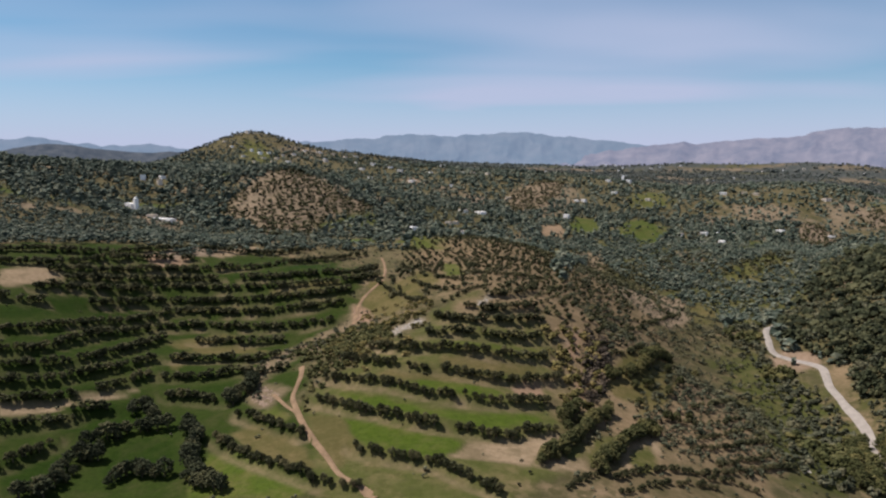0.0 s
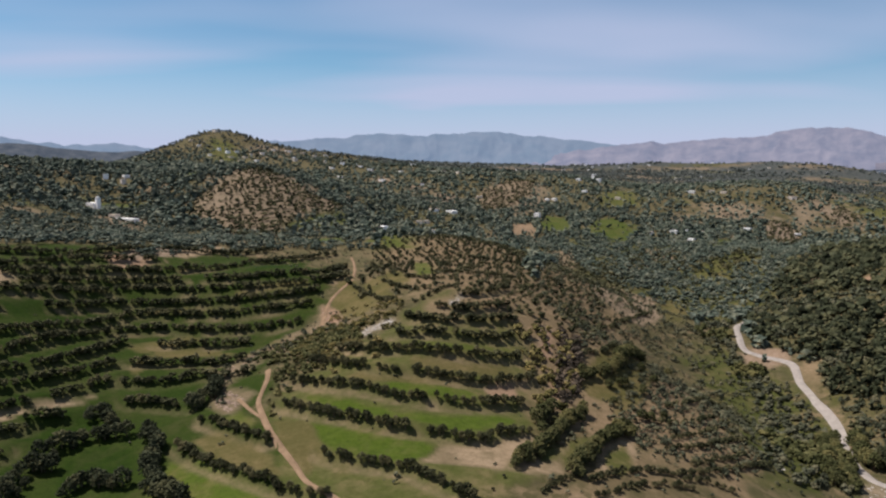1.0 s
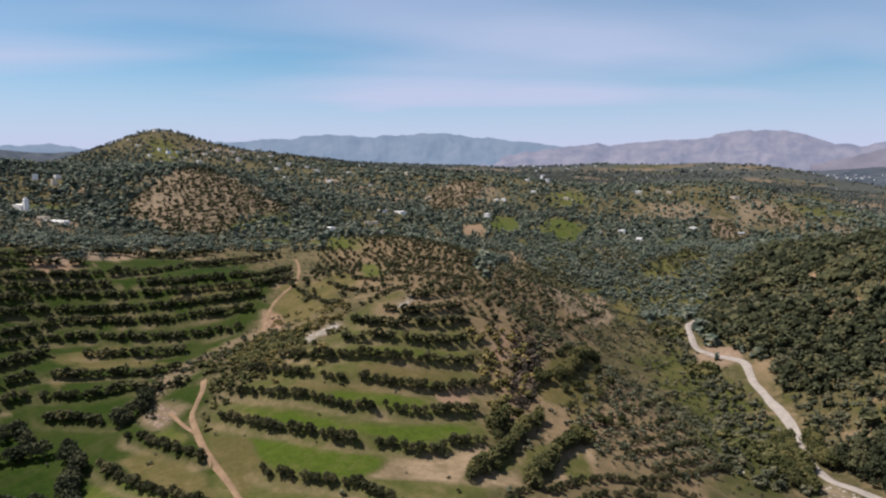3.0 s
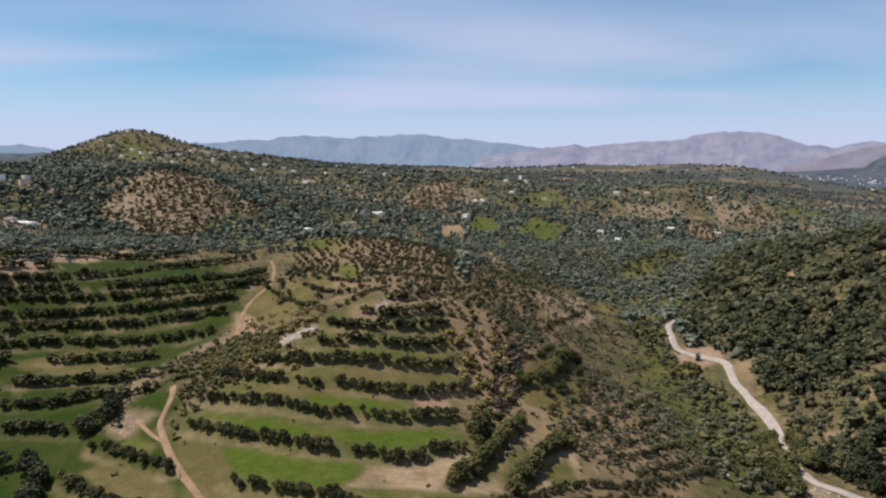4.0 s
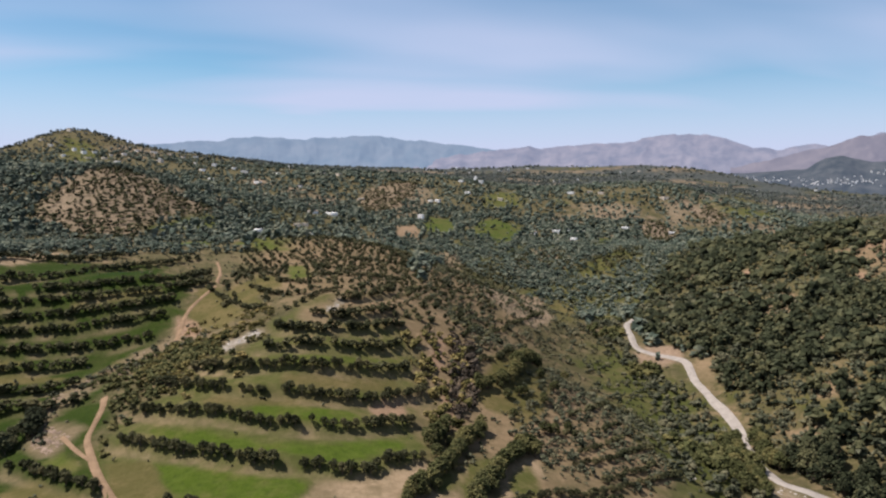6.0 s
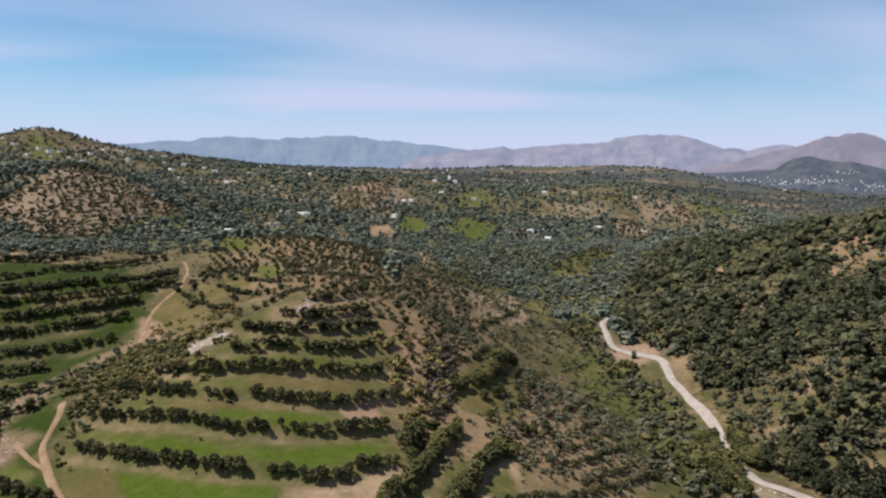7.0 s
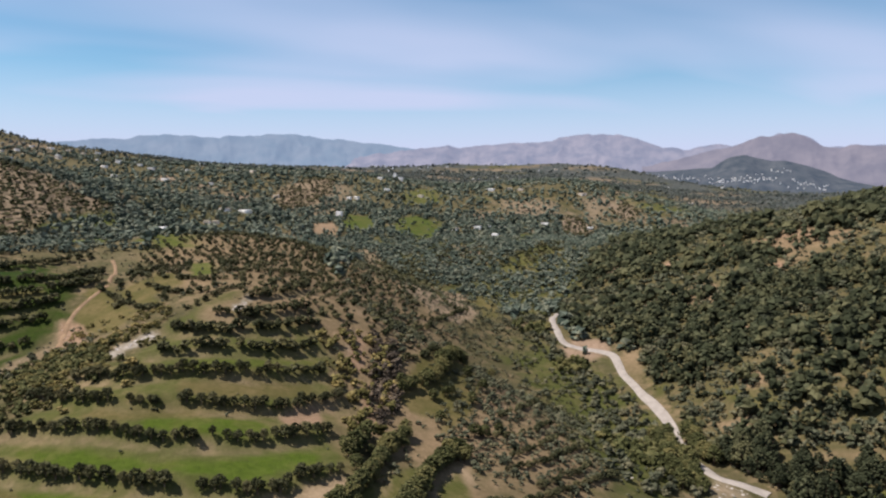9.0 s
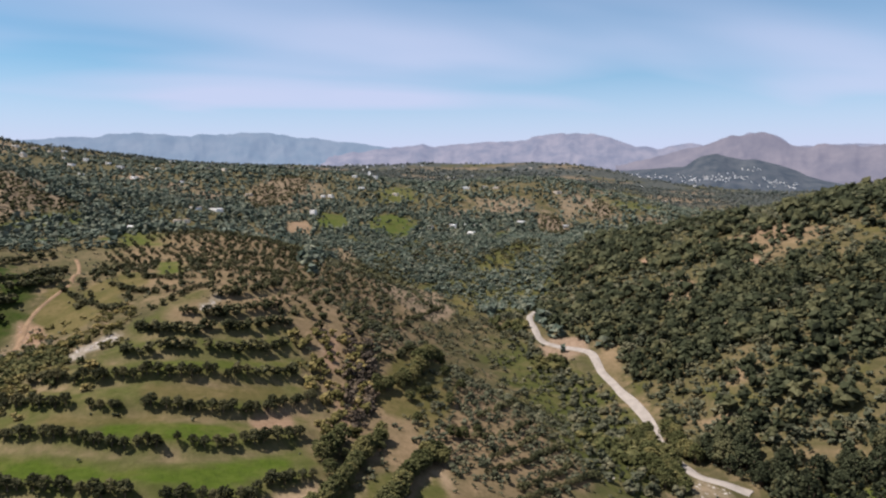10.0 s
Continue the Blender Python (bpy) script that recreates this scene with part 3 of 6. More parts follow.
field("green", (-9.2, 217.7), (-4.9, 219.8), (5.5, 219.1), (16.2, 220.3), (20.4, 215.9), (14.1, 211.8), (6.8, 211.7), (1.0, 211.5), (-7.6, 215.2))
field("green", (-33.7, 204.3), (-20.0, 199.0), (-10.7, 195.9), (1.0, 191.5), (6.1, 188.5), (3.4, 183.1), (-1.4, 180.2), (-15.7, 182.6), (-24.0, 191.2), (-32.8, 199.7))
field("tan", (6.1, 189.4), (19.3, 191.2), (32.5, 197.5), (33.0, 192.9), (26.7, 187.1), (22.3, 179.1), (1.0, 180.0), (4.7, 184.7))
field("dry", (1.1, 233.9), (14.1, 236.2), (31.4, 240.5), (31.3, 233.4), (21.5, 227.6), (7.3, 226.3), (-0.4, 228.3))
field("grass", (14.7, 245.0), (35.1, 254.1), (36.0, 247.8), (16.0, 239.7))
field("grass", (1.2, 242.8), (14.7, 245.0), (16.1, 240.5), (1.1, 238.2))
field("dry", (-19.9, 224.5), (-1.9, 224.3), (21.0, 222.6), (20.9, 221.5), (-1.9, 219.8), (-18.1, 220.8))
field("earth", (21.9, 223.5), (31.5, 229.1), (31.1, 221.4), (22.0, 217.3))
field("stony", (8.8, 274.6), (29.7, 288.4), (41.7, 284.8), (41.0, 267.8), (8.3, 258.1))
field("dry", (-34.9, 327.6), (-28.9, 334.3), (-25.3, 318.9), (-15.0, 293.7), (-20.0, 280.5), (-27.5, 288.2))
field("dry", (-13.9, 355.8), (-3.5, 329.9), (-5.4, 313.6), (-12.5, 326.1))
field("grass", (-1.8, 387.2), (9.0, 374.2), (10.1, 316.6), (1.2, 317.6))
field("dry", (-23.6, 324.6), (-11.6, 307.6), (-6.7, 285.8), (-15.3, 297.5))
field("grass", (70.0, 257.2), (83.3, 267.2), (84.6, 253.1), (77.9, 239.8), (69.8, 237.5))
field("stony", (88.2, 278.5), (113.8, 306.0), (101.4, 254.5), (81.6, 234.6), (64.4, 220.3), (58.2, 222.0), (65.9, 236.5))
field("stony", (88.2, 237.1), (128.3, 283.6), (107.6, 229.7), (107.3, 213.7), (87.9, 200.6), (73.4, 204.2), (74.3, 219.6))
field("tan", (43.2, 199.3), (47.2, 196.2), (41.3, 181.3), (37.9, 180.7))
field("tan", (54.2, 202.6), (65.4, 210.7), (63.4, 198.2), (52.8, 183.9), (46.2, 182.3))
field("tan", (23.6, 179.1), (31.9, 186.5), (37.2, 180.5))
field("dry", (188.3, 539.7), (202.3, 524.3), (151.1, 396.8), (130.1, 379.3))
field("scree", (148.5, 572.0), (186.2, 546.6), (135.1, 384.6), (115.8, 363.8), (104.1, 373.5), (96.6, 390.0))
field("scree", (123.6, 681.2), (154.1, 697.9), (144.3, 632.1), (78.8, 422.5))
field("scree", (217.9, 686.5), (247.7, 690.4), (228.5, 623.8), (206.1, 633.7))
field("scree", (46.8, 267.2), (52.3, 269.8), (47.0, 253.2), (44.0, 252.2))
field("earth", (45.2, 239.4), (49.9, 241.0), (44.5, 224.0), (42.6, 224.8))
field("stony", (41.1, 181.1), (69.4, 203.9), (91.2, 203.6), (94.6, 192.6), (36.7, 167.4))
# green strips of the left terraces, shade included in their colour
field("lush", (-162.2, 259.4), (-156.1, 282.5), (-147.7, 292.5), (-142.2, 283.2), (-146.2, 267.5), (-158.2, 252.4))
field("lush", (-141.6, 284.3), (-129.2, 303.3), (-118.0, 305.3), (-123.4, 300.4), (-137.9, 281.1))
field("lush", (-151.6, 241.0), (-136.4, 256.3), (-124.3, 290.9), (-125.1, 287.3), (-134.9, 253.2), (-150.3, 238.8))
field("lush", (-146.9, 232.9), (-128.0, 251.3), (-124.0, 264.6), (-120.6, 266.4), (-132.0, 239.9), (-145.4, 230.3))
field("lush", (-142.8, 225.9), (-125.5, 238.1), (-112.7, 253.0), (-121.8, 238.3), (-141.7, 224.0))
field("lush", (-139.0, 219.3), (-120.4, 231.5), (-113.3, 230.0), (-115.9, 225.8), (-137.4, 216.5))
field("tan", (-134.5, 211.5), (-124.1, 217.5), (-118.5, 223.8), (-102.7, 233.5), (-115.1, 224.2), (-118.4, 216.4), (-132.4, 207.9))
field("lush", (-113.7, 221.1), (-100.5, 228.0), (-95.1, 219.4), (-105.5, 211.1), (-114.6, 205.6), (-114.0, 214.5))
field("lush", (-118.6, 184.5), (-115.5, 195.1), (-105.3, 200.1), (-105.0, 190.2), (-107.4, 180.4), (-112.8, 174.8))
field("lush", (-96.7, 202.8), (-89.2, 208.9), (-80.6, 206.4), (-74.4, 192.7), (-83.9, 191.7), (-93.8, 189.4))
field("green", (-67.4, 185.2), (-66.3, 196.0), (-57.3, 192.9), (-45.1, 181.2), (-31.3, 170.5), (-36.1, 166.1), (-64.8, 173.4))
field("dry", (-62.0, 203.7), (-56.3, 207.6), (-42.0, 195.3), (-32.8, 178.7), (-42.6, 183.6), (-54.0, 192.3))
field("grass", (-56.7, 212.5), (-51.2, 215.1), (-45.0, 206.2), (-46.9, 203.3))
field("bare_slope", (-64.0, 232.0), (-59.0, 232.0), (-52.0, 223.0), (-55.0, 216.0), (-60.0, 221.0))
field("dry", (-39.7, 204.5), (-28.7, 203.3), (-23.5, 187.6), (-26.7, 177.6), (-33.0, 189.1))
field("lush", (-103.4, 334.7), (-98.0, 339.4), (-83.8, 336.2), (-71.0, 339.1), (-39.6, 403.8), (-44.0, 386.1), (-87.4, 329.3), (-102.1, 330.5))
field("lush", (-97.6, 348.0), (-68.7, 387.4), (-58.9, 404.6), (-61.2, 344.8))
field("tan", (-180.6, 290.5), (-171.1, 298.1), (-161.2, 301.4), (-158.1, 290.8), (-171.7, 275.4))
field("dry", (-98.4, 252.5), (-98.9, 277.4), (-82.6, 282.6), (-68.0, 278.5), (-75.6, 273.3), (-96.5, 270.3), (-95.8, 250.8))
field("dry", (-109.2, 281.2), (-90.2, 293.4), (-84.6, 289.8), (-103.3, 271.3))
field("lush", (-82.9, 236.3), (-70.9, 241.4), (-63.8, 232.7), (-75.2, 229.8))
field("dry", (-36.2, 315.9), (-29.0, 320.9), (-14.6, 286.7), (-21.0, 279.7), (-32.6, 293.8))
field("dry", (-56.1, 286.9), (-41.8, 284.1), (-38.0, 289.7), (-41.8, 268.9), (-52.6, 268.3))
field("earth", (-145.7, 344.9), (-130.8, 364.4), (-123.4, 343.0), (-135.4, 332.4))
field("dry", (-77.7, 321.3), (-47.7, 326.7), (-47.3, 323.7), (-77.2, 319.3))
field("dry", (-112.6, 310.8), (-75.4, 310.8), (-75.0, 309.4), (-112.1, 309.4))
field("dry", (-21.6, 324.1), (-6.5, 342.5), (-0.9, 306.5), (-10.5, 302.4))
field("pasture", (216.9, 871.6), (252.6, 900.8), (238.8, 764.9), (194.6, 733.7), (191.4, 780.7))
field("pasture", (157.5, 885.2), (195.1, 882.2), (172.1, 776.9), (136.8, 784.8))
field("bald", (112.4, 820.3), (138.8, 855.6), (133.0, 773.7), (108.5, 759.9))
field("pasture", (-82.1, 700.7), (-68.9, 736.3), (-63.2, 657.9), (-78.1, 635.9))
field("dry", (232.3, 583.5), (292.4, 625.2), (322.7, 636.6), (291.7, 586.2), (248.7, 567.9))
field("brown", (-191.9, 635.9), (-211.4, 742.0), (-259.5, 1259.2), (-121.7, 845.1), (-72.9, 749.0), (-110.0, 624.1), (-157.7, 599.8))
field("brown", (94.7, 1041.7), (155.1, 1126.6), (195.7, 1105.2), (184.2, 952.3), (140.4, 910.4), (106.0, 923.7))
field("scree", (192.2, 663.1), (234.9, 650.7), (221.9, 613.2), (190.0, 620.2))
field("grass", (285.1, 1080.6), (343.0, 1103.2), (309.2, 993.1), (256.6, 970.9))
field("brown", (404.3, 1017.7), (471.2, 974.8), (448.8, 896.7), (392.7, 913.4))
field("scree", (452.3, 904.3), (491.7, 898.3), (454.2, 839.2), (421.9, 847.6))
field("grass", (-41.6, 610.5), (-13.6, 710.6), (-1.3, 429.8), (-22.0, 434.7))
field("brown", (-290.8, 679.5), (-248.0, 637.0), (-210.5, 587.8), (-208.6, 545.6), (-243.8, 569.1))
field("pink", (167.0, 353.0), (178.4, 353.0), (185.1, 343.6), (178.8, 330.9), (171.2, 345.3))
field("pink", (161.9, 349.9), (169.1, 344.3), (176.1, 333.6), (165.3, 329.7), (159.0, 336.1))
field("glade", (184.2, 335.0), (192.0, 328.8), (177.7, 304.9), (169.6, 302.7), (176.4, 320.0))
field("glade", (254.1, 375.0), (256.6, 353.5), (239.6, 336.7), (226.6, 340.8), (231.7, 354.1))
field("glade", (306.5, 373.1), (320.5, 359.5), (325.7, 340.2), (318.4, 332.8), (306.4, 338.2), (291.4, 334.0), (280.7, 341.2), (291.4, 357.4))
field("earth", (307.3, 373.9), (319.1, 358.1), (326.1, 342.0), (322.3, 337.8), (313.0, 352.0), (301.8, 365.9))
field("meadow", (181.9, 247.9), (192.6, 234.4), (187.0, 233.4), (178.9, 241.7))
field("glade", (176.0, 217.3), (191.4, 205.7), (187.8, 203.4), (174.4, 213.5))
field("grass", (169.6, 199.8), (186.1, 192.6), (180.7, 188.1), (166.2, 198.5))
field("meadow", (182.0, 265.1), (191.2, 258.7), (191.3, 248.0), (179.9, 248.3))
field("meadow", (207.1, 249.3), (217.1, 246.8), (208.8, 234.2), (202.6, 242.3))
field("glade", (235.5, 246.9), (244.8, 245.5), (240.7, 240.0), (230.1, 240.0))
field("meadow", (210.9, 227.4), (215.0, 222.6), (211.3, 219.4), (206.8, 223.7))
field("meadow", (177.2, 302.2), (180.3, 293.2), (174.9, 281.8), (171.7, 288.2))
field("scree", (284.1, 506.8), (292.9, 506.0), (281.6, 487.9), (277.1, 495.3))
field("brown", (570.4, 1022.5), (699.5, 1114.4), (601.2, 949.6), (525.6, 932.6))
field("meadow", (1167.8, 1896.7), (926.1, 1338.1), (894.6, 1220.6), (714.9, 1089.5))
field("rock", (141.5, 216.9), (145.7, 217.7), (148.9, 210.0), (148.1, 205.9), (135.7, 207.5))
field("dry", (337.5, 319.6), (330.9, 333.3), (327.6, 323.8), (332.0, 312.6))
# slopes, clearings and fields of the wide valley, bare rock and earth by the saddle
field("brown", (-173.8, 827.1), (-140.1, 795.2), (-104.9, 753.1), (-72.3, 765.1), (-76.8, 700.8), (-104.6, 645.1), (-103.3, 559.9), (-121.9, 516.4), (-158.7, 596.9), (-192.9, 630.2), (-205.4, 688.4), (-190.2, 739.0))
field("brown", (92.8, 1031.7), (143.8, 1114.3), (190.1, 1128.5), (164.7, 1025.3), (121.4, 939.7), (81.3, 903.8))
field("olive_grass", (230.8, 603.0), (269.1, 629.5), (334.7, 677.6), (311.3, 618.4), (265.0, 580.3), (239.4, 581.7))
field("rosy", (436.1, 882.7), (467.4, 915.7), (471.3, 886.5), (462.5, 838.6), (416.3, 776.0), (397.8, 791.0))
field("rosy", (548.9, 953.8), (589.7, 965.2), (590.7, 929.9), (553.3, 891.8), (527.5, 899.5))
field("verdant", (142.4, 864.2), (173.8, 902.7), (192.9, 891.5), (187.5, 821.0), (165.9, 780.8), (133.7, 774.4))
field("verdant", (219.1, 887.8), (250.1, 917.5), (259.1, 873.1), (250.2, 789.0), (216.1, 727.9), (190.9, 744.3), (199.6, 803.4))
field("verdant", (-110.8, 620.3), (-102.4, 646.4), (-84.1, 674.5), (-77.6, 662.0), (-91.0, 617.8), (-104.3, 601.8))
field("verdant", (-94.5, 676.7), (-75.3, 738.0), (-66.1, 698.3), (-81.2, 651.2))
field("verdant", (311.6, 765.4), (361.6, 813.5), (348.3, 762.4), (291.0, 687.1))
field("bald", (110.4, 815.2), (138.7, 849.9), (135.9, 783.4), (125.0, 755.3), (109.4, 762.8))
field("bald", (-248.7, 612.7), (-247.0, 639.9), (-215.7, 592.2), (-209.3, 571.4), (-231.6, 584.3))
field("scree", (216.9, 671.6), (226.5, 679.2), (216.1, 646.1), (209.3, 644.7))
field("scree", (231.5, 654.1), (235.4, 648.8), (225.8, 620.4), (222.3, 623.5))
field("brown", (392.5, 965.3), (435.9, 973.7), (435.2, 942.1), (401.8, 904.7), (379.6, 914.4))
field("rosy", (341.3, 943.4), (371.6, 946.0), (355.5, 900.7), (328.3, 894.9))
field("brown", (517.9, 976.1), (568.2, 1007.7), (557.3, 965.8), (504.5, 892.4), (472.4, 881.4))
field("grass", (605.2, 991.0), (667.7, 1008.3), (760.9, 1055.9), (692.2, 960.5), (616.4, 930.4), (588.7, 950.2))
field("grass", (589.4, 1014.9), (636.1, 1041.9), (608.2, 982.0), (577.1, 983.3))
field("brown", (-86.7, 792.4), (-73.0, 878.6), (-59.0, 821.5), (-70.8, 749.3))
field("rosy", (12.2, 990.6), (45.2, 1045.8), (72.6, 1030.6), (55.2, 939.7), (21.9, 917.9))
field("rosy", (-65.6, 1159.1), (-40.6, 1207.0), (-29.2, 1120.2), (-55.0, 1087.3))
field("rosy", (-7.5, 1087.3), (17.9, 1104.4), (22.8, 1053.4), (-0.0, 1030.4))
field("brown", (-325.0, 1494.7), (-268.0, 1516.4), (-230.8, 1425.2), (-267.7, 1343.3), (-297.4, 1389.5))
field("grass", (-405.7, 1489.4), (-370.7, 1479.8), (-299.0, 1305.5), (-320.1, 1238.3), (-387.5, 1382.5))
field("rosy", (-139.6, 355.5), (-133.9, 382.2), (-112.0, 382.4), (-111.6, 371.9), (-126.2, 353.4), (-134.3, 342.0))
field("tan", (-122.0, 375.4), (-110.3, 417.4), (-102.5, 404.8), (-114.8, 365.1))
field("bare_slope", (-38.2, 305.5), (-30.2, 294.1), (-22.3, 272.3), (-29.8, 274.4), (-40.6, 277.5), (-47.3, 268.6), (-56.3, 263.5), (-59.9, 246.6), (-62.0, 229.0), (-68.4, 238.3), (-67.4, 261.1), (-59.5, 278.3), (-49.7, 287.8), (-41.1, 296.1))
field("rock_face", (-21.2, 252.3), (-16.7, 258.2), (-8.6, 262.0), (-4.6, 260.1), (-6.2, 259.7), (-13.7, 253.2), (-18.0, 250.1))
field("rock_face", (12.6, 268.6), (17.3, 277.4), (20.2, 278.6), (18.7, 276.2), (14.5, 268.2))
field("earth", (-37.8, 305.6), (-31.4, 299.7), (-27.3, 282.9), (-33.1, 285.2), (-38.3, 295.0))
field("dry", (54.4, 244.1), (64.5, 256.6), (97.3, 316.2), (105.8, 319.6), (84.1, 252.9), (74.7, 234.7), (59.6, 230.9))
field("rosy_glade", (243.6, 367.2), (259.8, 375.7), (256.1, 357.5), (242.2, 342.0), (228.3, 334.4), (229.9, 347.2))
field("rosy_glade", (308.6, 398.8), (316.6, 381.1), (322.1, 362.5), (330.5, 348.5), (322.7, 337.6), (309.2, 349.4), (297.9, 352.8), (299.7, 375.1))
field("rosy_glade", (210.5, 369.1), (230.9, 379.6), (241.9, 380.3), (235.1, 365.8), (217.2, 359.3))
field("rosy_glade", (283.5, 531.2), (295.1, 534.7), (286.8, 515.8), (276.3, 510.5))
field("olive_grass", (38.3, 182.4), (43.3, 199.1), (50.5, 204.9), (50.7, 198.9), (43.0, 183.2))
field("olive_grass", (50.8, 189.9), (59.5, 205.4), (62.4, 204.1), (58.8, 190.5), (53.8, 183.0))
field("rosy_glade", (91.5, 258.6), (117.8, 310.9), (100.3, 252.2), (84.8, 235.0))
field("rosy_glade", (89.5, 229.9), (113.1, 255.1), (107.4, 238.3), (89.2, 220.0))
field("rosy_glade", (93.6, 223.6), (115.3, 242.9), (107.1, 225.4), (89.2, 208.2))
field("rosy_glade", (94.6, 209.7), (109.9, 224.3), (105.7, 209.7), (91.1, 198.5))
field("dry", (68.7, 245.1), (86.3, 273.8), (83.3, 252.0), (72.3, 230.7), (61.8, 220.9))
field("rosy_glade", (69.8, 224.4), (78.9, 230.1), (73.2, 216.8), (67.1, 213.9))
field("tan", (28.8, 182.6), (38.7, 186.3), (38.9, 180.1), (27.4, 178.0))
field("earth", (46.6, 239.5), (48.5, 240.0), (45.2, 221.2), (42.8, 219.3))
field("earth", (43.9, 251.8), (49.0, 264.5), (52.2, 266.8), (47.3, 250.2))
field("rock_face", (110.5, 213.9), (115.3, 218.5), (115.8, 216.1), (111.2, 211.8))
field("rosy_glade", (170.1, 249.4), (181.6, 236.9), (181.1, 231.1), (167.5, 237.3))
field("rosy_glade", (189.5, 264.2), (194.4, 256.0), (190.3, 246.7), (184.9, 252.2))
field("valley_green", (130.2, 338.6), (163.1, 367.5), (156.2, 341.4), (169.5, 322.5), (167.7, 295.8), (154.0, 251.1), (135.2, 216.8), (103.8, 203.6), (112.5, 245.4), (129.9, 312.0))

# road and farm tracks
lane("track_upper", (-35.3, 412.8), (-32.0, 392.4), (-27.8, 340.8), (-29.0, 326.4), (-33.6, 315.3), (-36.1, 306.3), (-36.2, 296.6), (-36.8, 287.5))
lane("track_lower", (-49.4, 245.3), (-47.6, 235.5), (-47.3, 224.2), (-47.0, 218.4), (-44.2, 210.6), (-40.8, 201.9), (-35.9, 192.4), (-30.6, 183.4), (-26.4, 175.0), (-22.1, 169.9), (-15.9, 163.2))
lane("track_branch", (-54.1, 223.8), (-48.5, 214.6), (-43.3, 207.7))
lane("footpath_hilltop", (29.3, 280.7), (29.0, 271.3), (29.5, 263.8))
lane("lane", (210.3, 446.1), (184.1, 401.4), (172.6, 373.7), (166.8, 355.4), (169.8, 345.4), (175.4, 337.4), (177.9, 329.5), (175.6, 321.0), (172.4, 311.4), (171.1, 301.0), (169.8, 292.9), (169.0, 284.2), (166.4, 273.3), (162.8, 263.9), (158.3, 254.6), (152.1, 239.9), (148.2, 229.6), (146.8, 220.2), (150.6, 214.1), (154.0, 207.0))

# where houses stand among the woods
HOUSE_SPOTS = [(-289, 668), (306, 1201), (-232, 598), (-249, 615), (-416, 1553)]
HOUSE_SPOTS += [(-325, 783), (-291, 897), (-309, 796), (-302, 770), (-331, 1332), (-304, 1293), (-177, 1475), (-130, 883), (-79, 1317), (-369, 1339), (-446, 1483), (-33, 711), (24, 860), (45, 863), (-1, 1405), (51, 1245), (77, 1576), (75, 1208), (32, 1268), (-76, 1304)]
HOUSE_SPOTS += [(267, 1168), (253, 1065), (185, 997), (196, 1003), (154, 896), (260, 784), (292, 801), (312, 820), (336, 835), (269, 741), (293, 751), (407, 866), (459, 846), (419, 1079), (446, 1069), (457, 1052), (535, 1003), (6, 781), (20, 745), (-309, 652)]
HOUSE_SPOTS += [(-145, 1294), (-118, 1167), (93, 1020), (-49, 1145), (-370, 1404), (-345, 1369), (-334, 1391), (-302, 1368), (-286, 1390), (-306, 1337), (-277, 1457), (-251, 1469), (-222, 1470), (-194, 1432), (-331, 1273), (-280, 1311), (-220, 1352), (-134, 1381), (-99, 1356), (-416, 1433)]
HOUSE_SPOTS += [(904, 1241), (530, 1000), (307, 521), (1011, 2027), (-22, 1283), (12, 1098), (-74, 1286), (14, 785), (485, 2022), (290, 1020)]


def smooth_height(x, y):
    z = np.full(np.shape(x), 45.0)
    for fx, fy, r, h in LANDFORMS:
        z = z + h * np.exp(-((x - fx) ** 2 + (y - fy) ** 2) / (2.0 * r * r))
    return z


def nearest_on(line, x, y):
    """Distance to a polyline and on which side of it, positive on its left."""
    best, side = np.full(x.shape, 1e9), np.zeros(x.shape)
    for (ax, ay), (bx, by) in zip(line[:-1], line[1:]):
        dx, dy = bx - ax, by - ay
        q = max(dx * dx + dy * dy, 1e-9)
        u = np.clip(((x - ax) * dx + (y - ay) * dy) / q, 0, 1)
        d = np.hypot(x - ax - u * dx, y - ay - u * dy)
        s = np.sign(dx * (y - ay) - dy * (x - ax))
        side = np.where(d < best, s, side)
        best = np.minimum(best, d)
    return best, side


def uphill_side(line):
    k = len(line) // 2
    a, b = line[max(k - 1, 0)], line[min(k, len(line) - 1)]
    c, d = (a + b) / 2, b - a
    nrm = np.array([-d[1], d[0]]) / max(np.hypot(*d), 1e-6)
    up = smooth_height(*(c + nrm * 4)) - smooth_height(*(c - nrm * 4))
    return 1.0 if up > 0 else -1.0


BANKS = [(line, uphill_side(line), 0.5 if kind == "near" else 0.2 if line[:, 1].mean() < 260 else 0.5) for kind, line in ROWS if kind in ("near", "left")]


def height(x, y):
    x, y = np.asarray(x, float), np.asarray(y, float)
    z = smooth_height(x, y)
    far = np.hypot(x, y)
    z = z + (fractal(x, y, 14, 3, 1) - 0.5) * 0.7
    z = z + (fractal(x, y, 160, 4, 2) - 0.5) * np.clip((far - 700) / 1600, 0, 1) * 15
    z = z + (fractal(x, y, 85, 3, 4) - 0.5) * np.clip((far - 480) / 400, 0, 1) * 9
    for line, up, _ in BANKS:
        lo, hi = line.min(0) - 9, line.max(0) + 9
        m = (x > lo[0]) & (x < hi[0]) & (y > lo[1]) & (y < hi[1])
        if m.any():
            d, s = nearest_on(line, x[m], y[m])
            d = d * s * up
            z[m] = z[m] + 0.75 * np.tanh((d + 0.9) / 0.7) * np.exp(-(d / 5.0) ** 2)
    return z


def spot(x, y):
    return float(height(np.array([x]), np.array([y]))[0])


